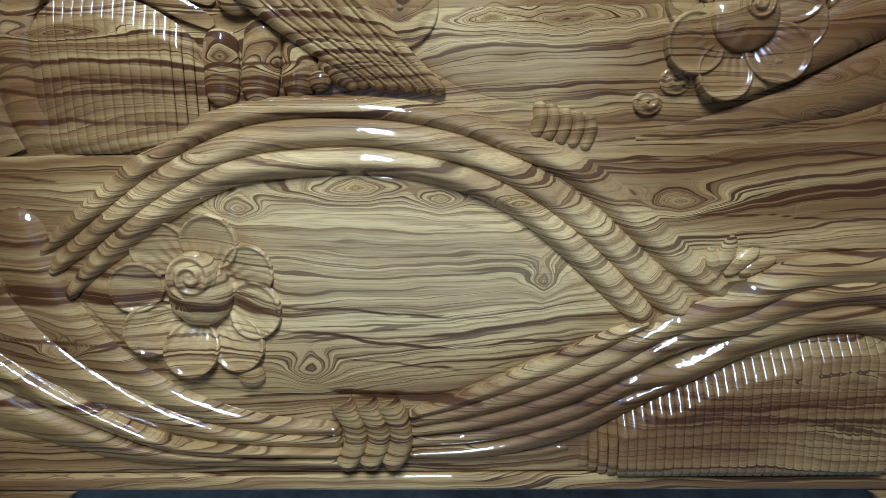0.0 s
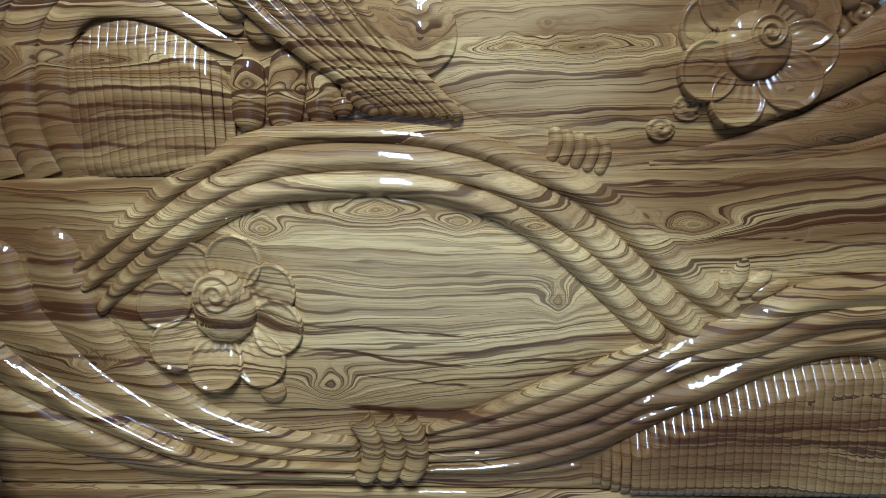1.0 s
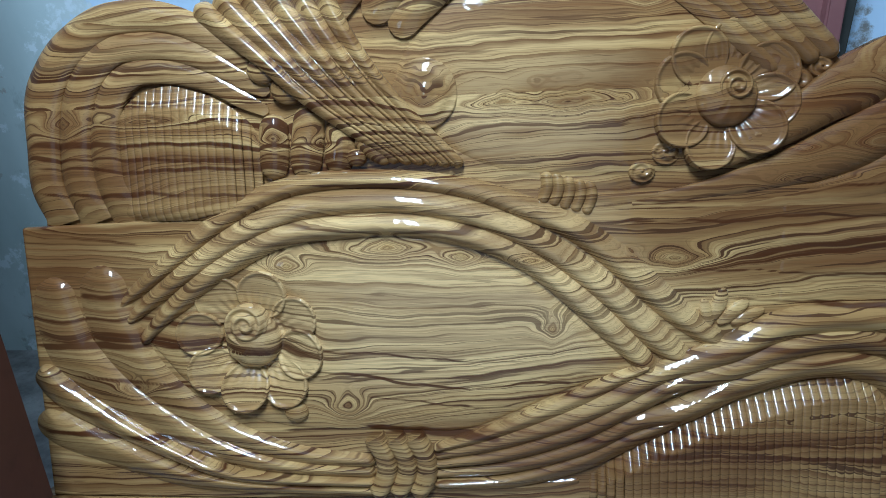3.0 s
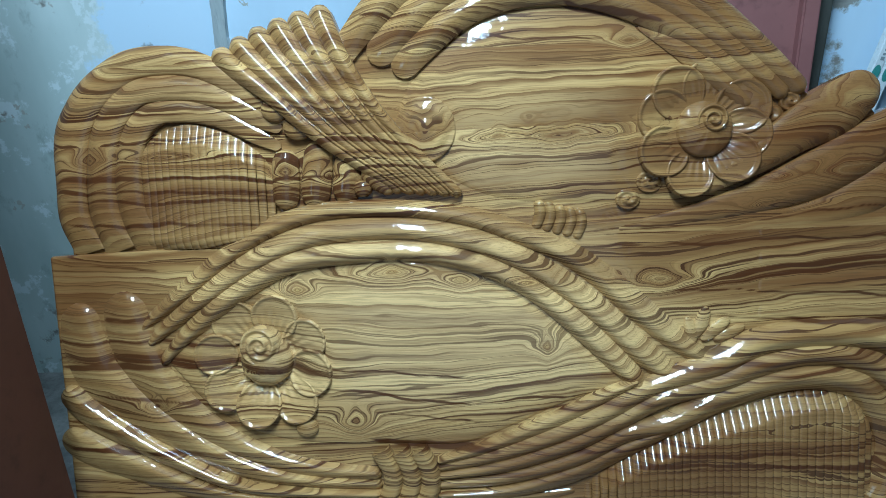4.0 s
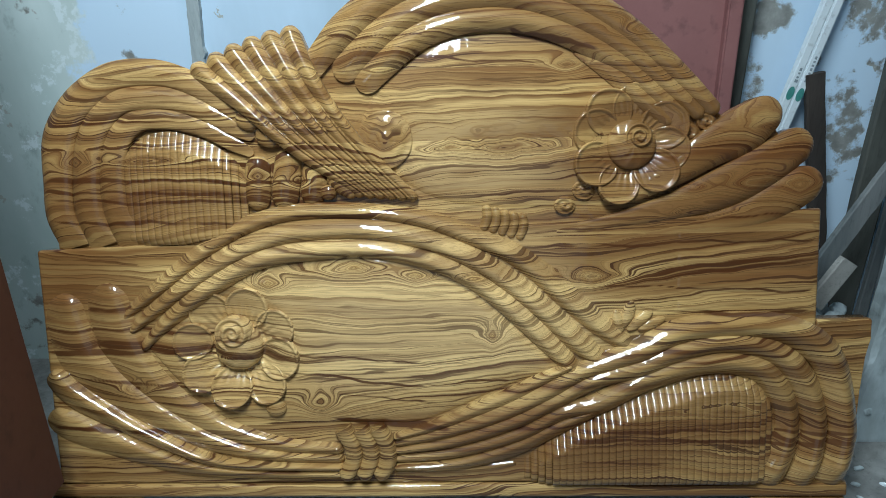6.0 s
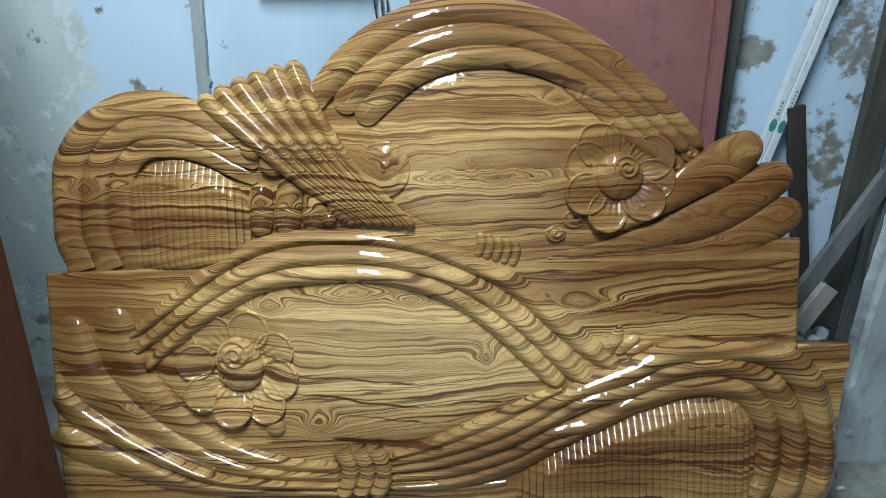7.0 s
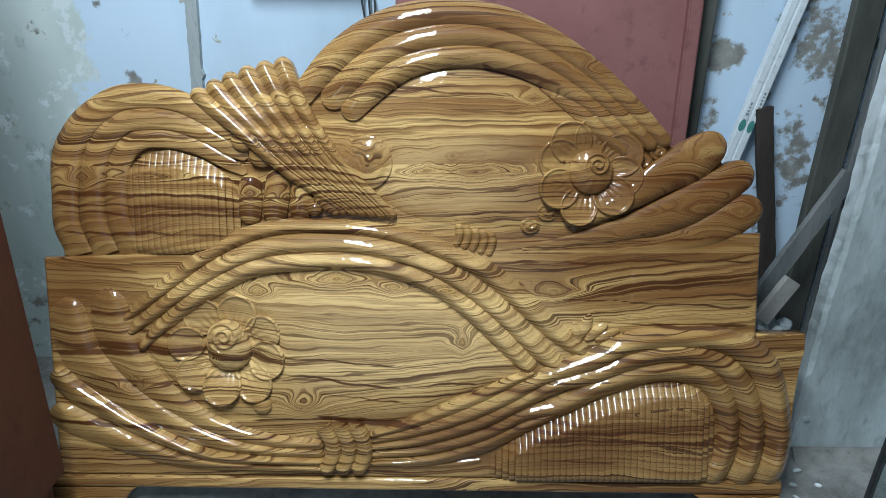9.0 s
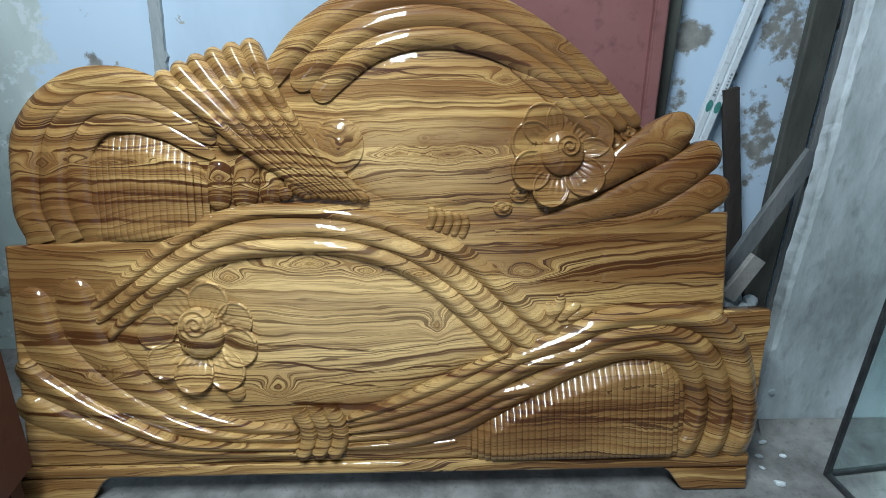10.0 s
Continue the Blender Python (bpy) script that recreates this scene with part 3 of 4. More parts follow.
strand("shell_ring", [(-0.107, 0.178, 0.0087), (0.023, 0.199, 0.0152), (0.153, 0.24, 0.0194), (0.244, 0.285, 0.0202), (0.333, 0.332, 0.02), (0.434, 0.36, 0.0264), (0.503, 0.389, 0.0263), (0.604, 0.41, 0.0261), (0.706, 0.392, 0.0287), (0.77, 0.329, 0.0313), (0.804, 0.237, 0.0272), (0.800, 0.161, 0.0275), (0.778, 0.095, 0.0288), (0.768, 0.079, 0.027)], 0.024, 0.016, "rt", 0.05, 1.6, keen=True)
strand("shell_ring", [(-0.108, 0.159, 0.0088), (0.032, 0.174, 0.0142), (0.172, 0.214, 0.0183), (0.263, 0.26, 0.0193), (0.342, 0.279, 0.0241), (0.446, 0.331, 0.0252), (0.571, 0.366, 0.0263), (0.673, 0.356, 0.0288), (0.723, 0.31, 0.0302), (0.747, 0.236, 0.026), (0.736, 0.16, 0.0288), (0.706, 0.093, 0.0314), (0.696, 0.079, 0.029)], 0.022, 0.014, "rt", 0.05, 1.6, keen=True)
strand("sweep_rope", [(-0.109, 0.139, 0.0088), (0.032, 0.145, 0.0131), (0.155, 0.178, 0.0162), (0.238, 0.217, 0.0161), (0.32, 0.255, 0.0128), (0.383, 0.286, 0.0063)], 0.0099, 0.014, "rr", 0.25, 1.35, blunt=-0.3, keen=True)
strand("sweep_rope", [(-0.107, 0.209, 0.0087), (-0.014, 0.234, 0.014), (0.079, 0.269, 0.0171), (0.162, 0.304, 0.018), (0.234, 0.341, 0.0147), (0.287, 0.366, 0.0063)], 0.011, 0.018, "rr", 0.25, 1.35, blunt=-0.3, keen=True)
strand("sweep_rope", [(-0.109, 0.124, 0.0077), (-0.006, 0.125, 0.0099), (0.089, 0.131, 0.0098), (0.165, 0.144, 0.0065)], 0.0036, 0.008, "rr", 0.25, 1.35, blunt=-0.3, keen=True)
# the broad cords of the tie
strand("tie_cord", [(-0.217, 0.234, 0.0194), (-0.199, 0.202, 0.0194), (-0.193, 0.171, 0.0194), (-0.202, 0.142, 0.0195), (-0.224, 0.113, 0.0175)], 0.014, 0.020, "fr", 0.3, 2.2)
strand("tie_cord", [(-0.179, 0.234, 0.0193), (-0.161, 0.202, 0.0194), (-0.155, 0.171, 0.0194), (-0.164, 0.142, 0.0195), (-0.186, 0.114, 0.0175)], 0.014, 0.020, "fr", 0.3, 2.2)
strand("tie_cord", [(-0.142, 0.234, 0.0193), (-0.124, 0.202, 0.0194), (-0.118, 0.171, 0.0194), (-0.126, 0.142, 0.0195), (-0.149, 0.114, 0.0175)], 0.014, 0.020, "fr", 0.3, 2.2)
# rings of the upper left scroll
strand("scroll_ring", [(-0.784, 0.646, 0.0300), (-0.790, 0.668, 0.0308), (-0.807, 0.718, 0.0321), (-0.806, 0.781, 0.0321), (-0.797, 0.867, 0.0361), (-0.773, 0.920, 0.0348), (-0.734, 0.964, 0.0334), (-0.671, 1.002, 0.0308), (-0.595, 1.010, 0.0282), (-0.533, 0.998, 0.0256), (-0.472, 0.966, 0.0233), (-0.411, 0.921, 0.0203), (-0.361, 0.886, 0.0125)], 0.0145, 0.004, "tq", 0.1, 2.0)
strand("scroll_ring", [(-0.719, 0.647, 0.0295), (-0.726, 0.668, 0.0301), (-0.742, 0.718, 0.0314), (-0.744, 0.782, 0.0301), (-0.732, 0.855, 0.0314), (-0.706, 0.912, 0.0301), (-0.657, 0.952, 0.0272), (-0.597, 0.959, 0.0259), (-0.535, 0.951, 0.0243), (-0.473, 0.925, 0.0227), (-0.418, 0.892, 0.0187), (-0.377, 0.869, 0.0099)], 0.0125, 0.004, "tq", 0.1, 2.0)
strand("scroll_ring", [(-0.650, 0.646, 0.0310), (-0.660, 0.668, 0.0328), (-0.683, 0.719, 0.0311), (-0.689, 0.783, 0.0298), (-0.681, 0.839, 0.0285), (-0.658, 0.888, 0.0272), (-0.618, 0.913, 0.0243), (-0.574, 0.915, 0.023), (-0.524, 0.907, 0.0217), (-0.474, 0.888, 0.019), (-0.425, 0.858, 0.0151), (-0.381, 0.835, 0.0086)], 0.0115, 0.003, "tq", 0.1, 2.0)
# the fan: broad ribs that gather towards the foot, with narrow reeds in the hollows between them
fan_low = spline([(-0.500, 1.000), (-0.41, 0.933), (-0.349, 0.878), (-0.287, 0.829), (-0.23, 0.791), (-0.161, 0.741)], 12)[0]
fan_high = spline([(-0.268, 1.078), (-0.246, 1.022), (-0.219, 0.966), (-0.168, 0.886), (-0.104, 0.81), (-0.027, 0.727)], 12)[0]
span = np.linalg.norm(fan_high - fan_low, axis=1)
for k in range(6):
    f = (k + 0.5) / 6
    mid = fan_low + (fan_high - fan_low) * f
    mid[0] += (mid[0] - mid[1]) * 0.55 + np.array((-0.004, 0.012)) * math.sin(math.pi * f)
    strand("fan_rib", [(*mid[i], span[i] / 12 * (1.06 - 0.20 * min(1, i / 4))) for i in range(12)], 0.0150, 0.006, "rr", 0.15, 1.7, keen=True, swell=0.018)
for k in range(1, 6):
    mid = fan_low + (fan_high - fan_low) * (k / 6)
    strand("fan_reed", [(*mid[i], 0.0016 + span[i] / 12 * 0.30 * min(1, (i - 1) / 5)) for i in range(2, 12)], 0.0100, 0.006, "rr", 0.15, 1.7, keen=True, swell=0.016)
# bands of the crest
strand("crest_band", [(-0.262, 0.990, 0.024), (-0.225, 1.035, 0.0275), (-0.171, 1.087, 0.0347), (-0.094, 1.141, 0.0359), (-0.005, 1.176, 0.0343), (0.095, 1.185, 0.0328), (0.195, 1.171, 0.0328), (0.283, 1.137, 0.0314), (0.358, 1.094, 0.03), (0.435, 1.037, 0.0258), (0.512, 0.967, 0.0216), (0.588, 0.89, 0.0159)], 0.0197, 0.004, "qr", -0.1, 1.8, keen=True)
strand("crest_band", [(-0.197, 0.985, 0.0263), (-0.134, 1.045, 0.0348), (-0.057, 1.101, 0.0345), (0.032, 1.132, 0.0315), (0.132, 1.139, 0.03), (0.22, 1.123, 0.0286), (0.308, 1.086, 0.0286), (0.397, 1.029, 0.0244), (0.475, 0.961, 0.0202), (0.557, 0.883, 0.0145)], 0.0191, 0.005, "qr", -0.1, 1.8, keen=True)
strand("crest_band", [(-0.150, 0.958, 0.0245), (-0.109, 1.005, 0.032), (-0.032, 1.062, 0.0303), (0.044, 1.088, 0.0273), (0.132, 1.095, 0.0258), (0.22, 1.081, 0.0258), (0.303, 1.049, 0.0258), (0.385, 0.999, 0.023), (0.456, 0.939, 0.0202), (0.528, 0.876, 0.0145)], 0.0176, 0.005, "qr", -0.1, 1.8, keen=True)
strand("crest_band", [(0.296, 1.027, 0.0086), (0.367, 0.983, 0.0202), (0.431, 0.929, 0.0202), (0.496, 0.869, 0.0131)], 0.0111, 0.005, "qr", -0.1, 1.8, keen=True)
# lobes at the upper right and the stems below them
strand("lobe", [(0.714, 0.905, 0.034), (0.680, 0.885, 0.0393), (0.636, 0.854, 0.0472), (0.569, 0.818, 0.0387), (0.496, 0.769, 0.026), (0.40, 0.720, 0.012)], 0.0144, 0.007, "rr", 0.0, 3.0)
strand("lobe", [(0.780, 0.840, 0.034), (0.738, 0.815, 0.0387), (0.684, 0.779, 0.0445), (0.599, 0.737, 0.0419), (0.487, 0.698, 0.0288), (0.361, 0.671, 0.0157), (0.247, 0.654, 0.0092)], 0.0145, 0.004, "rr", 0.0, 3.0)
strand("lobe", [(0.806, 0.755, 0.034), (0.762, 0.737, 0.0393), (0.708, 0.703, 0.0393), (0.628, 0.671, 0.0298), (0.489, 0.649, 0.0183), (0.298, 0.634, 0.0105)], 0.0127, 0.002, "rr", 0.0, 3.0)
for v, half in ((0.640, 0.026), (0.587, 0.027), (0.535, 0.026), (0.486, 0.026)):
    strand("stem", [(0.806, v, half), (0.74, v + 0.002, half), (0.62, v + 0.004, half), (0.50, v + 0.004, half * 0.6)], 0.0045, 0.0062, "rr", 0.0, 2.6)
eye_top = [(-0.651, 0.425), (-0.561, 0.487), (-0.483, 0.539), (-0.39, 0.583), (-0.291, 0.605), (-0.141, 0.609), (-0.045, 0.585), (0.043, 0.548), (0.123, 0.491), (0.206, 0.416), (0.29, 0.342)]
eye_low = [(-0.626, 0.406), (-0.569, 0.337), (-0.482, 0.277), (-0.381, 0.25), (-0.277, 0.242), (-0.174, 0.241), (-0.052, 0.241), (0.042, 0.274), (0.126, 0.312), (0.208, 0.34), (0.29, 0.342)]
crest_top = [(-0.165, 0.861), (-0.127, 0.943), (-0.059, 1.018), (0.031, 1.062), (0.158, 1.076), (0.272, 1.05), (0.387, 0.984), (0.491, 0.863)]
crest_low = [(-0.158, 0.842), (-0.089, 0.783), (0.002, 0.731), (0.093, 0.711), (0.197, 0.705), (0.288, 0.707), (0.392, 0.729), (0.492, 0.838)]
shell_low_top = [(0.178, 0.153), (0.232, 0.194), (0.297, 0.232), (0.362, 0.262), (0.427, 0.289), (0.491, 0.313), (0.556, 0.333), (0.614, 0.343), (0.666, 0.333), (0.703, 0.306), (0.725, 0.252)]
shell_up_top = [(-0.663, 0.818), (-0.64, 0.856), (-0.601, 0.88), (-0.556, 0.887), (-0.513, 0.877), (-0.475, 0.863), (-0.438, 0.84), (-0.413, 0.817), (-0.401, 0.796)]
board_up = [(-0.827, 0.634), (-0.839, 0.793), (-0.819, 0.91), (-0.747, 0.993), (-0.654, 1.026), (-0.551, 1.017), (-0.486, 1.016), (-0.407, 1.047), (-0.328, 1.081), (-0.296, 1.086), (-0.246, 1.036), (-0.16, 1.12), (-0.057, 1.186), (0.044, 1.21), (0.158, 1.205), (0.259, 1.177), (0.36, 1.128), (0.463, 1.053), (0.542, 0.971), (0.608, 0.895), (0.685, 0.907), (0.719, 0.856), (0.772, 0.823), (0.768, 0.772), (0.793, 0.726), (0.786, 0.667)]

rail_top = lambda u: 0.0985 - 0.0095 * u
rail_low = lambda u: 0.067 - 0.0115 * u
FLOWER_AT = (-0.439, 0.418)
sunk = lambda u, v: 0.024 * np.exp(-(((u - FLOWER_AT[0]) ** 2 + (v - FLOWER_AT[1]) ** 2) / 0.108 ** 2) ** 4)
slab("lower_panel", rail_top, line([(-0.90, 0.640), (0.81, 0.69)]), np.linspace(-0.868, 0.805, 330), -0.008, 0.034, bulge=sunk)
end_u, end_v = (0.874, 0.879, 0.895, 0.900, 0.909, 0.921), (0.062, 0.105, 0.189, 0.286, 0.368, 0.416)
slab("lower_panel", lambda u: max(rail_top(u), float(np.interp(u, end_u, end_v))), lambda u: 0.453, np.linspace(0.8052, 0.920, 70), -0.008, 0.034)
up_line = spline([p for p in board_up], 300)[0]
up_line = up_line[np.r_[True, np.diff(np.maximum.accumulate(up_line[:, 0])) > 1e-6]]
slab("upper_panel", lambda u: 0.60, lambda u: float(np.interp(u, up_line[:, 0], up_line[:, 1])) - 0.012, np.linspace(-0.828, 0.755, 320), 0.006, 0.0338)
field("eye_field", eye_top, eye_low, 0.012, 0.004, hollow=(*FLOWER_AT, 0.112, 0.030))
field("crest_field", crest_top, crest_low, 0.0115, -0.0065, full=0.8)
slab("base_rail", rail_low, rail_top, np.linspace(-0.893, 0.885, 300), -0.016, 0.036, edge=0.010)
for side in (-1, 1):
    outer, inner = (-0.890, -0.68) if side < 0 else (0.882, 0.672)
    us = np.linspace(min(outer, inner), max(outer, inner), 40)
    floor_v = lambda u: 0.007 - 0.01 * u
    ogee = lambda u: floor_v(u) + (rail_low(u) - floor_v(u) - 0.004) * (0.5 - 0.5 * math.cos(math.pi * min(1, max(0, 1 - abs(u - inner) / 0.055)))) 
    slab("foot", ogee, lambda u: rail_low(u) - 0.0005, us, -0.013, 0.035)

# ---- fluted shells ----


def flute(u, low, top, hw, high, parent, ground, bend):
    """One rounded flute, its upper end bent back to the edge of the shell."""
    a = np.linspace(0, math.pi, 11)
    us = u + hw * np.cos(a)
    v_top = np.array([top(x) for x in us])
    n = max(16, int((v_top.max() - low) / 0.0025))
    t = (1 - (1 - np.linspace(0, 1, n)) ** 1.5)[:, None]
    v = low + t * (v_top[None] - low)
    d = np.clip((v_top[None] - v) / 0.038, 0, 1)
    lift = bend * (1 - (1 - d) ** 1.05) + ground - 0.010 * np.clip(1 - (v - low) / 0.022, 0, 1) ** 2
    co = np.stack([np.broadcast_to(us, v.shape), -(lift + high * np.sin(a)[None] ** 0.65), v], -1)
    return wood("flute", co.reshape(-1, 3), grid_faces(n, 11), parent=parent)


def shell(name, top, us, low, hw, ground, bend):
    edge = line(spline(top, 80)[0])
    base = slab(name, lambda u: low(u), lambda u: edge(u) - 0.004, np.linspace(us[0], us[-1], 60), 0.002, 0.02)
    for u in us:
        side = min(1.0, (u - us[0]) / 0.07 + 0.15, (us[-1] - u) / 0.05 + 0.15)
        flute(u, low(u) + 0.002, edge, hw, 0.0038, base, ground, bend * side)


shell("fluted_shell", shell_low_top, np.arange(0.188, 0.722, 0.0152), rail_top, 0.0078, 0.005, 0.026)
shell("fluted_shell", shell_up_top, np.arange(-0.652, -0.405, 0.0154), lambda u: 0.645, 0.0080, 0.003, 0.014)

# ---- pods beside the upper shell ----
for points in (
    [(-0.373, 0.832, 0.0249), (-0.374, 0.78, 0.0265), (-0.378, 0.715, 0.0252)],
    [(-0.305, 0.846, 0.0262), (-0.313, 0.781, 0.0290), (-0.322, 0.716, 0.0275)],
    [(-0.251, 0.825, 0.0236), (-0.254, 0.775, 0.0275), (-0.261, 0.722, 0.0249)],
    [(-0.222, 0.793, 0.017), (-0.197, 0.766, 0.0197), (-0.164, 0.741, 0.0131)],
):
    strand("pod", points, 0.0135, 0.003, "rr", 0.0, 2.0)
for u, v, r in ((-0.343, 0.874, 0.030), (-0.385, 0.908, 0.028), (-0.225, 0.750, 0.018)):
    dome("pod", u, v, r, r * 0.92, 0.012, 0.006, rings=18)

# ---- flowers ----


def flower(cu, cv, boss, knob, petals, ground=0.014, rise=0.022, proud=0.020):
    """A shallow bowl of petals that rise to thin rims, round a boss with a spiral."""
    root = dome("flower", cu, cv, boss * 1.30, boss * 1.30, 0.004, ground - 0.004, label="carved flower with a spiral heart", rings=16, around=144,
                shape=lambda q, b: 0.0012 * math.sin(b * 36) * q)
    for k, (pu, pv, r) in enumerate(petals):
        a = math.atan2(pv - cv, pu - cu)
        reach = math.hypot(pu - cu, pv - cv) + r

        def bowl(q, b, pu=pu, pv=pv, r=r, a=a, reach=reach, k=k):
            x, y = r * 1.14 * q * math.cos(b), r * 1.14 * q * math.sin(b)
            du, dv = pu + x * math.cos(a) - y * math.sin(a) - cu, pv + x * math.sin(a) + y * math.cos(a) - cv
            far = math.hypot(du, dv) / reach
            climb = min(1.0, max(0.0, (far - 0.42) / 0.58))
            fold = 0.0030 * math.sin(math.atan2(dv, du) * 36) * max(0.0, 0.85 - far)
            cup = 0.004 * max(0.0, -math.sin(a)) * max(0.0, (far - 0.72) / 0.28) ** 2
            return cup + ground - 0.004 + 0.0022 * (k % 2) + rise * (1.0 - 0.15 * math.sin(a)) * (1 - (1 - climb) ** 1.7) + fold + 0.0040 * math.exp(-((q - 0.90) / 0.07) ** 2) - (0.006 if q > 0.97 else 0.0)

        dome("petal", pu, pv, r * 1.14, r * 1.14, 0.0, 0.0, a, parent=root, rings=22, around=56, shape=bowl)
    dome("boss", cu, cv, boss, boss, proud, ground, parent=root, shape=lambda q, b: 0.0014 * math.sin(b * 9 + 7 * q) * q)
    ku, kv, kr = knob
    dome("spiral", ku, kv, kr * 1.1, kr * 1.1, 0.009, ground + proud - 0.006, parent=root, around=64, rings=30,
         shape=lambda q, b: 0.0035 * math.sin(b - 2 * math.pi * 2.4 * q) * min(1, q * 3))
    return root


flower(*FLOWER_AT, 0.055, (-0.444, 0.452, 0.036), [(-0.495, 0.496, 0.042), (-0.415, 0.504, 0.043), (-0.358, 0.457, 0.041), (-0.351, 0.393, 0.043), (-0.380, 0.337, 0.041), (-0.456, 0.330, 0.041), (-0.519, 0.363, 0.040), (-0.538, 0.434, 0.038)], -0.004, 0.026, 0.032)
flower(0.411, 0.832, 0.054, (0.424, 0.848, 0.027), [(0.341, 0.858, 0.046), (0.365, 0.899, 0.045), (0.422, 0.907, 0.047), (0.478, 0.869, 0.045), (0.482, 0.821, 0.043), (0.461, 0.779, 0.042), (0.384, 0.753, 0.040), (0.339, 0.795, 0.043)], 0.001, 0.017)
dome("bud", -0.361, 0.283, 0.024, 0.022, 0.014, 0.012)
dome("volute", -0.100, 0.857, 0.060, 0.064, 0.011, 0.003, rings=20, shape=lambda q, b: 0.0012 * math.sin(14 * q))

for u, v, long, wide, turn in ((0.405, 0.485, 0.040, 0.015, 70), (0.430, 0.470, 0.045, 0.014, 40), (0.385, 0.470, 0.034, 0.013, 105), (0.455, 0.462, 0.042, 0.012, 25)):
    dome("leaf", u, v - 0.010, long * 0.8, wide * 0.9, 0.007, 0.010, math.radians(turn))
for u, v, r in ((0.314, 0.742, 0.027), (0.274, 0.710, 0.024), (0.381, 0.736, 0.028), (0.440, 0.742, 0.022), (0.530, 0.852, 0.026), (0.566, 0.876, 0.022)):
    dome("curl", u, v, r, r * 0.85, 0.006, -0.002, shape=lambda q, b: 0.0022 * math.sin(b - 9 * q))

# ---- ties ----
for k in range(5):
    u, v = 0.108 + 0.019 * k, 0.690 - 0.005 * k
    strand("tie_cord", [(u - 0.010, v - 0.032, 0.009), (u + 0.002, v, 0.0105), (u - 0.002, v + 0.026, 0.009)], 0.009, 0.007)

# ---- behind and beside the headboard ----
def cord(name, points, radius, material, label, category, parent=None, group=""):
    """A thin round cable through the points."""
    data = bpy.data.curves.new(name, "CURVE")
    data.dimensions, data.bevel_depth, data.bevel_resolution, data.use_fill_caps = "3D", radius, 2, True
    line_ = data.splines.new("NURBS")
    line_.points.add(len(points) - 1)
    for p, co in zip(line_.points, points):
        p.co = (*co, 1)
    line_.use_endpoint_u = True
    data.materials.append(material)
    ob = new(name, data)
    if parent:
        ob.parent = parent
        return ob
    return tagged(ob, label, category, group)


red = new("maroon_panel")
red.matrix_world = pose(0.325, 0.50, 0, -4, 0, 0)
tagged(red, "maroon painted board standing against the wall behind the headboard", "board")
box("sheet", (0.77, 0.025, 1.55), pose(0, 0, 0.775), MAROON, red)
line_points = [(0.07, -0.0135, 1.30), (0.085, -0.0135, 1.19), (0.14, -0.0135, 1.168), (0.22, -0.0135, 1.155), (0.30, -0.0135, 1.158)]
cord("painted_line", line_points, 0.006, MAROON_DARK, "", "", red)
box("edge_batten", (0.035, 0.03, 1.55), pose(0.362, -0.022, 0.775), MAROON, red)
tagged(box("door_post", (0.05, 0.05, 2.4), pose(0.736, 0.622, 1.2), MOSS, bevel=0.004), "greenish grey timber post beside the maroon board", "post")


def wall_strip():
    """A timber strip with ragged edges fixed on the wall."""
    rng = random.Random(3)
    high, rows = 2.2, 150
    verts, faces = [], []
    for k in range(rows):
        left, right = -0.017 - 0.006 * rng.random() ** 5, 0.017 + 0.008 * rng.random() ** 5
        z = high * k / (rows - 1)
        verts += [(left, 0.006, z), (left + 0.002, -0.006, z), (right - 0.002, -0.006, z), (right, 0.006, z)]
    faces = grid_faces(rows, 4, True) + [(0, 1, 2, 3), tuple(range(4 * rows - 1, 4 * rows - 5, -1))]
    ob = part("wall_strip", verts, faces, STRIP, None, smooth=False)
    ob.matrix_world = pose(-0.700, 0.643, 0, 0, 4.80, 0)
    tagged(ob, "grey ragged timber strip fixed on the whitewashed wall", "batten")


wall_strip()


wall_box = new("wall_box")
wall_box.matrix_world = pose(-0.291, 0.575, 1.176)
tagged(wall_box, "dark brown wooden box fixed on the whitewashed wall", "box")
box("body", (0.296, 0.04, 0.26), pose(0, 0.05, 0.13), DARK_TIMBER, wall_box, 0.004)
box("lid", (0.276, 0.012, 0.24), pose(0, 0.0235, 0.13), RED_CABINET, wall_box, 0.003)
for k, sway in enumerate((-0.012, 0.0, 0.010)):
    x0, x1 = -0.134 + sway, -0.125 + sway * 0.3
    cord("cable", [(x0, 0.625, 1.168), (x0 + sway, 0.61, 1.136), (x1, 0.62, 1.081), (x1 - 0.01, 0.62, 0.8), (x1, 0.60, 0.0)], 0.0026, DARK_METAL, "thin dark electric cable hanging from the wall box", "cable", group="cables on the wall")

cabinet = new("red_cabinet")
cabinet.matrix_world = pose(-0.800, -0.050, 0, -5, 0, 4)
tagged(cabinet, "dark red painted cabinet beside the headboard", "cabinet")
box("body", (0.40, 0.65, 1.45), pose(-0.20, -0.33, 0.16 + 0.725), RED_CABINET, cabinet, 0.006)
for x in (-0.36, -0.05):
    for y in (-0.62, -0.05):
        box("leg", (0.05, 0.05, 0.17), pose(x, y, 0.085), RED_CABINET, cabinet, 0.004)



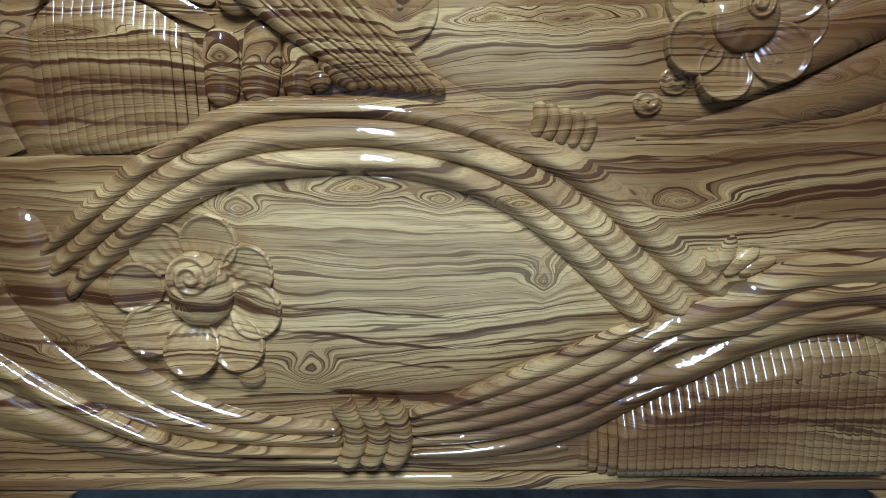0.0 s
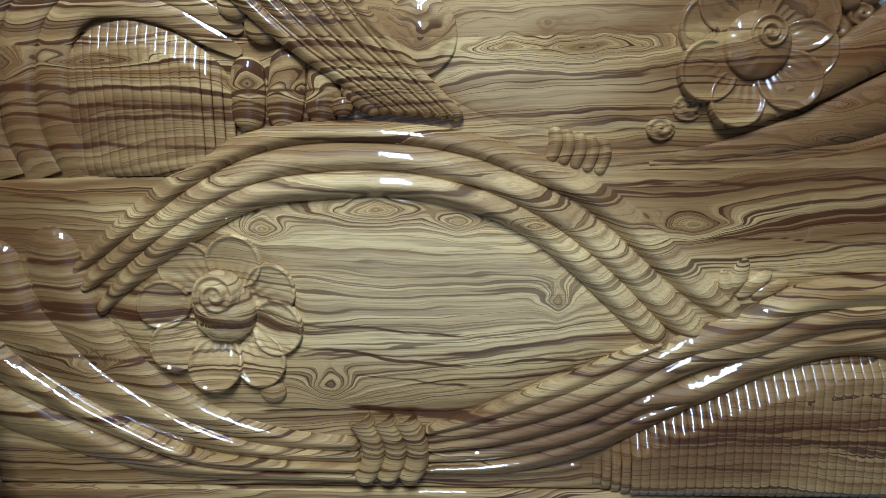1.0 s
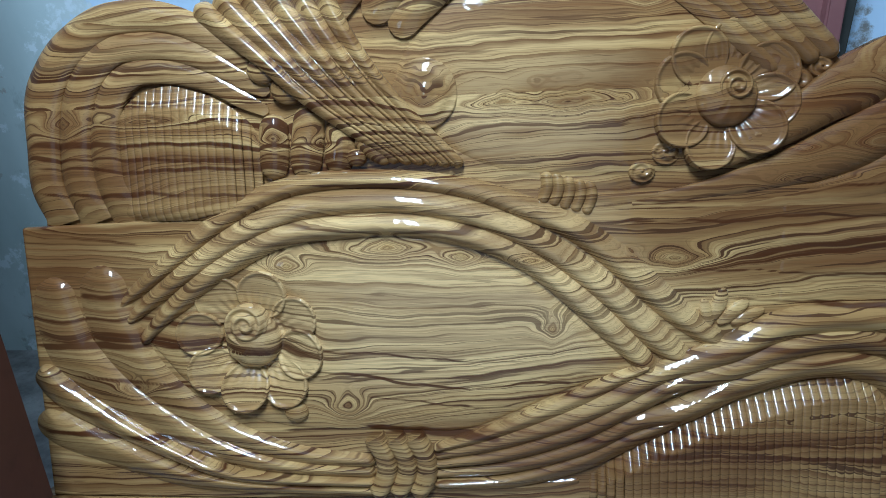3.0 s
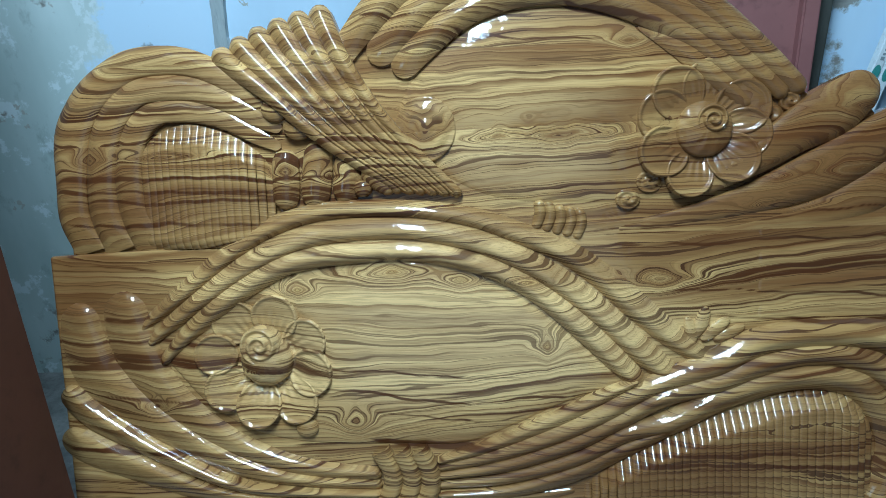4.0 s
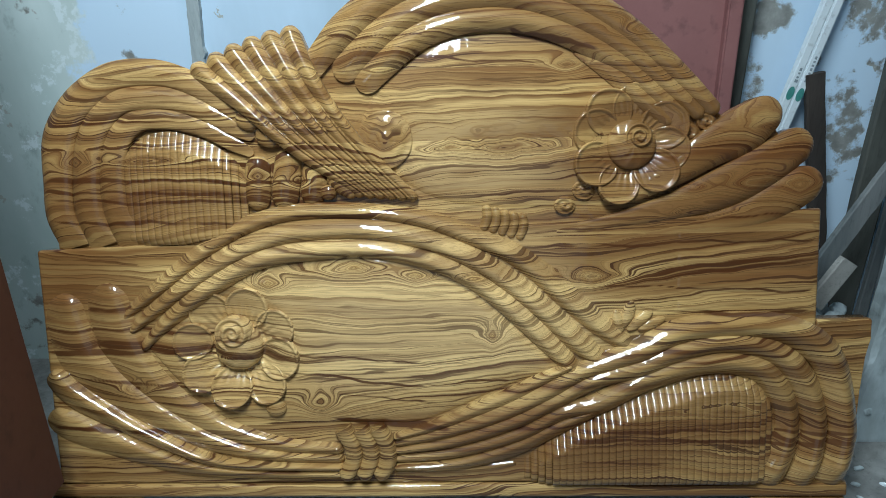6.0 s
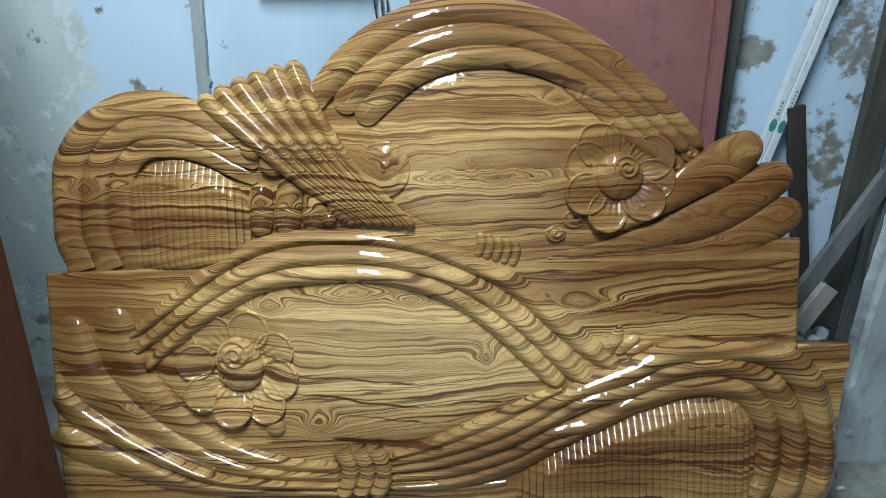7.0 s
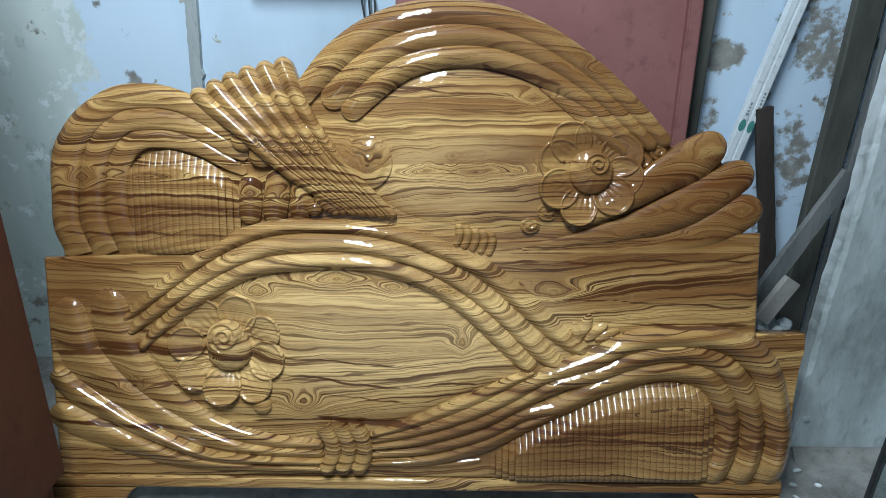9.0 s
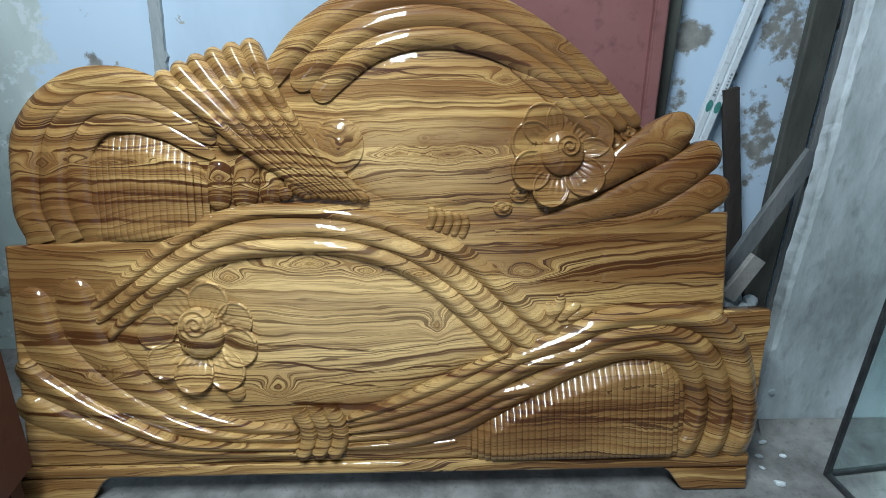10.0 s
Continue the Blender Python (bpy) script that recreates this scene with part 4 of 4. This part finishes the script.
def rough_bar(name, size, m, material, jitter, seed, rows=40):
    """An upright bar with worn, slightly uneven arrises."""
    rng = random.Random(seed)
    wide, thick, high = size
    cut = min(thick, wide) * 0.16
    x, y = wide / 2, thick / 2
    loop = [(-x + cut, -y), (x - cut, -y), (x, -y + cut), (x, y - cut), (x - cut, y), (-x + cut, y), (-x, y - cut), (-x, -y + cut)]
    wander = [rng.uniform(0, 6.28) for _ in range(4)]
    verts = []
    for k in range(rows):
        z = high * k / (rows - 1)
        sway = jitter * (0.6 * math.sin(z * 5 + wander[0]) + 0.4 * math.sin(z * 13 + wander[1]))
        verts += [(px_ + sway + rng.uniform(-jitter, jitter) * 0.5, py_, z) for px_, py_ in loop]
    faces = [f[::-1] for f in grid_faces(rows, 8, True)]
    faces += [tuple(range(7, -1, -1)), tuple((rows - 1) * 8 + q for q in range(8))]
    ob = part(name, verts, [f[::-1] for f in faces], material, None, smooth=False)
    ob.matrix_world = m
    return ob


pillar = structure(rough_bar("pillar", (0.62, 0.06, 2.8), pose(1.003 + 0.31, 0.25, 0), PILLAR, 0.004, 5, 140), "rough cement slab pillar with worn whitewash", "pillar")
structure(box("trim", (1.24, 0.07, 0.07), pose(1.62, 0.222, -0.012, 45, 0, 0), FLOOR, bevel=0.012), "swept dust along the foot of the pillar", "dust")


def upright(a, b):
    """A frame at a whose z runs to b and whose -y looks into the room."""
    z = (b - a).normalized()
    y = (Vector((0, 1, 0)) - z * z.y).normalized()
    x = y.cross(z)
    return Matrix.Translation(a) @ Matrix((x, y, z)).transposed().to_4x4()


def stick(name, a, b, wide, thick, material, label, category, spin=0.0):
    """A straight piece of timber from a to b."""
    a, b = Vector(a), Vector(b)
    long = (b - a).length
    return tagged(rough_bar(name, (wide, thick, long), upright(a, b) @ pose(0, 0, 0, 0, 0, spin), material, 0.0016, int(long * 1000)), label, category)


stick("dark_plank", (1.108, 0.56, 0.0), (0.930, 0.60, 0.862), 0.046, 0.02, DARK_TIMBER, "dark old timber plank leaning on the wall", "plank")
stick("dark_post", (1.155, 0.615, 0.0), (1.150, 0.63, 2.3), 0.078, 0.03, MOSS, "dark weathered timber post against the wall", "post")
stick("thin_batten", (1.165, 0.46, 0.0), (1.130, 0.52, 1.7), 0.022, 0.02, GREY_TIMBER, "thin grey batten leaning in the corner", "batten")
stick("edge_strip", (1.215, 0.600, 0.0), (1.212, 0.610, 2.3), 0.030, 0.02, GREY_TIMBER, "pale grey timber strip beside the dark post", "batten")
stick("grey_plank", (0.88, 0.44, 0.22), (1.13, 0.47, 0.72), 0.05, 0.018, GREY_TIMBER, "grey weathered plank leaning across the corner", "plank", 0)
stick("offcut", (0.945, 0.40, 0.315), (1.02, 0.42, 0.43), 0.05, 0.02, PALE_TIMBER, "short pale timber offcut resting on the rubble", "offcut")


def rubble_heap():
    """A low heap of plaster lumps behind the headboard's corner."""
    rng = random.Random(7)
    root = new("rubble_heap")
    root.matrix_world = pose(1.0, 0.40, 0)
    tagged(root, "heap of grey plaster rubble behind the headboard corner", "rubble")
    for i in range(150):
        r, a = 0.20 * math.sqrt(rng.random()), rng.random() * 6.283
        x, y = r * math.cos(a) * 0.8, r * math.sin(a)
        size = rng.uniform(0.010, 0.027)
        high = max(0.0, 0.31 * (1 - (r / 0.24) ** 2) * rng.random() ** 0.4)
        bm = bmesh.new()
        bmesh.ops.create_icosphere(bm, subdivisions=2, radius=size)
        for v in bm.verts:
            v.co *= rng.uniform(0.72, 1.12)
            v.co.z *= 0.7
        me = bpy.data.meshes.new("lump")
        bm.to_mesh(me)
        bm.free()
        me.materials.append(PALE_RUBBLE if i % 5 == 0 else PILLAR)
        ob = new("lump", me)
        ob.parent = root
        ob.matrix_local = pose(x, y, high + size * 0.6, rng.uniform(0, 90), rng.uniform(0, 90), 0)
    box("core", (0.26, 0.30, 0.24), pose(0, 0, 0.12), PILLAR, root, 0.05)


rubble_heap()


def tube_boxes():
    """Two long white cartons of lamp tubes leaning against the wall, with green end marks and unreadable print."""
    for k, (x0, x1) in enumerate(((0.778, 0.926), (0.801, 0.949))):
        a, b = Vector((x0, 0.585 - 0.004 * k, 0.42)), Vector((x1 + 0.06, 0.635 - 0.004 * k, 1.22))
        a = a + (a - b) * (a.z / (b.z - a.z))
        root = new("tube_carton")
        root.matrix_world = upright(a, b)
        long = (b - a).length
        tagged(root, "long white lamp tube carton leaning on the wall", "carton", "tube cartons by the wall")
        box("sleeve", (0.022, 0.022, long), pose(0, 0, long / 2), WHITE_CARD, root, 0.003)
        at = 0.835 / (b.z - a.z) * long * 0.97
        for j in range(1):
            bm = bmesh.new()
            bmesh.ops.create_circle(bm, cap_ends=True, radius=0.0100, segments=20)
            bmesh.ops.scale(bm, vec=(0.9, 1.7, 1), verts=bm.verts)
            me = bpy.data.meshes.new("green_mark")
            bm.to_mesh(me)
            bm.free()
            me.materials.append(GREEN)
            ob = new("green_mark", me)
            ob.parent = root
            ob.matrix_local = pose(0, -0.0116, at, 90, 0, 0) if k else pose(0, -0.0116, at + 0.004, 90, 0, 0)
        for j in range(7 if k else 4):
            box("print_bar", (0.0055 if j else 0.008, 0.0006, 0.0045 if j % 3 else 0.007), pose(0.001, -0.0116, at + 0.035 + 0.0095 * j), INK, root, 0)


tube_boxes()


def glass_case():
    """A glazed case with thin dark edges standing beyond the pillar."""
    root = new("glass_case")
    root.matrix_world = pose(1.108, 0.03, 0, 0, 0, 0)
    tagged(root, "glazed case with thin dark metal edges on the floor", "case")
    across, deep, high = Vector((0.50, 0.06, 0)), Vector((0.07, -0.42, 0)), 1.1
    corners = [Vector((0, 0, 0)), across, across + deep, deep]
    for c in corners:
        box("edge_bar", (0.014, 0.014, high), pose(c.x, c.y, high / 2), DARK_METAL, root, 0.002)
    for i in range(4):
        a, b = corners[i], corners[(i + 1) % 4]
        turn = math.degrees(math.atan2(b.y - a.y, b.x - a.x))
        for z in (0.008, high):
            box("edge_bar", ((b - a).length, 0.014, 0.014), pose(*((a + b) / 2 + Vector((0, 0, z))), 0, 0, turn), DARK_METAL, root, 0.002)
        pane = box("pane", ((b - a).length - 0.014, 0.004, high - 0.03), pose(*((a + b) / 2 + Vector((0, 0, high / 2))), 0, 0, turn), GLASS, root, 0)
        pane.visible_shadow = False


glass_case()


def chips():
    """A few pale chips and crumbs on the floor beside the headboard."""
    rng = random.Random(11)
    for x, y, size, pale in ((0.973, 0.004, 0.016, True), (0.965, 0.10, 0.012, False), (0.94, 0.16, 0.018, False), (1.0, 0.15, 0.014, False), (1.03, 0.10, 0.010, True), (0.955, 0.06, 0.009, False)):
        bm = bmesh.new()
        bmesh.ops.create_icosphere(bm, subdivisions=2, radius=size)
        for v in bm.verts:
            v.co *= rng.uniform(0.75, 1.1)
            v.co.y *= 0.5
            v.co.z = max(v.co.z * 0.45, -size * 0.3)
        me = bpy.data.meshes.new("chip")
        bm.to_mesh(me)
        bm.free()
        me.materials.append(WHITE_CARD if pale else PILLAR)
        ob = new("chip", me)
        ob.matrix_world = pose(x, y, size * 0.3, 0, 0, rng.uniform(-40, 10))
        tagged(ob, "small pale plaster chip lying on the concrete floor" if pale else "small grey rubble crumb lying on the concrete floor", "chip", "chips on the floor")


chips()
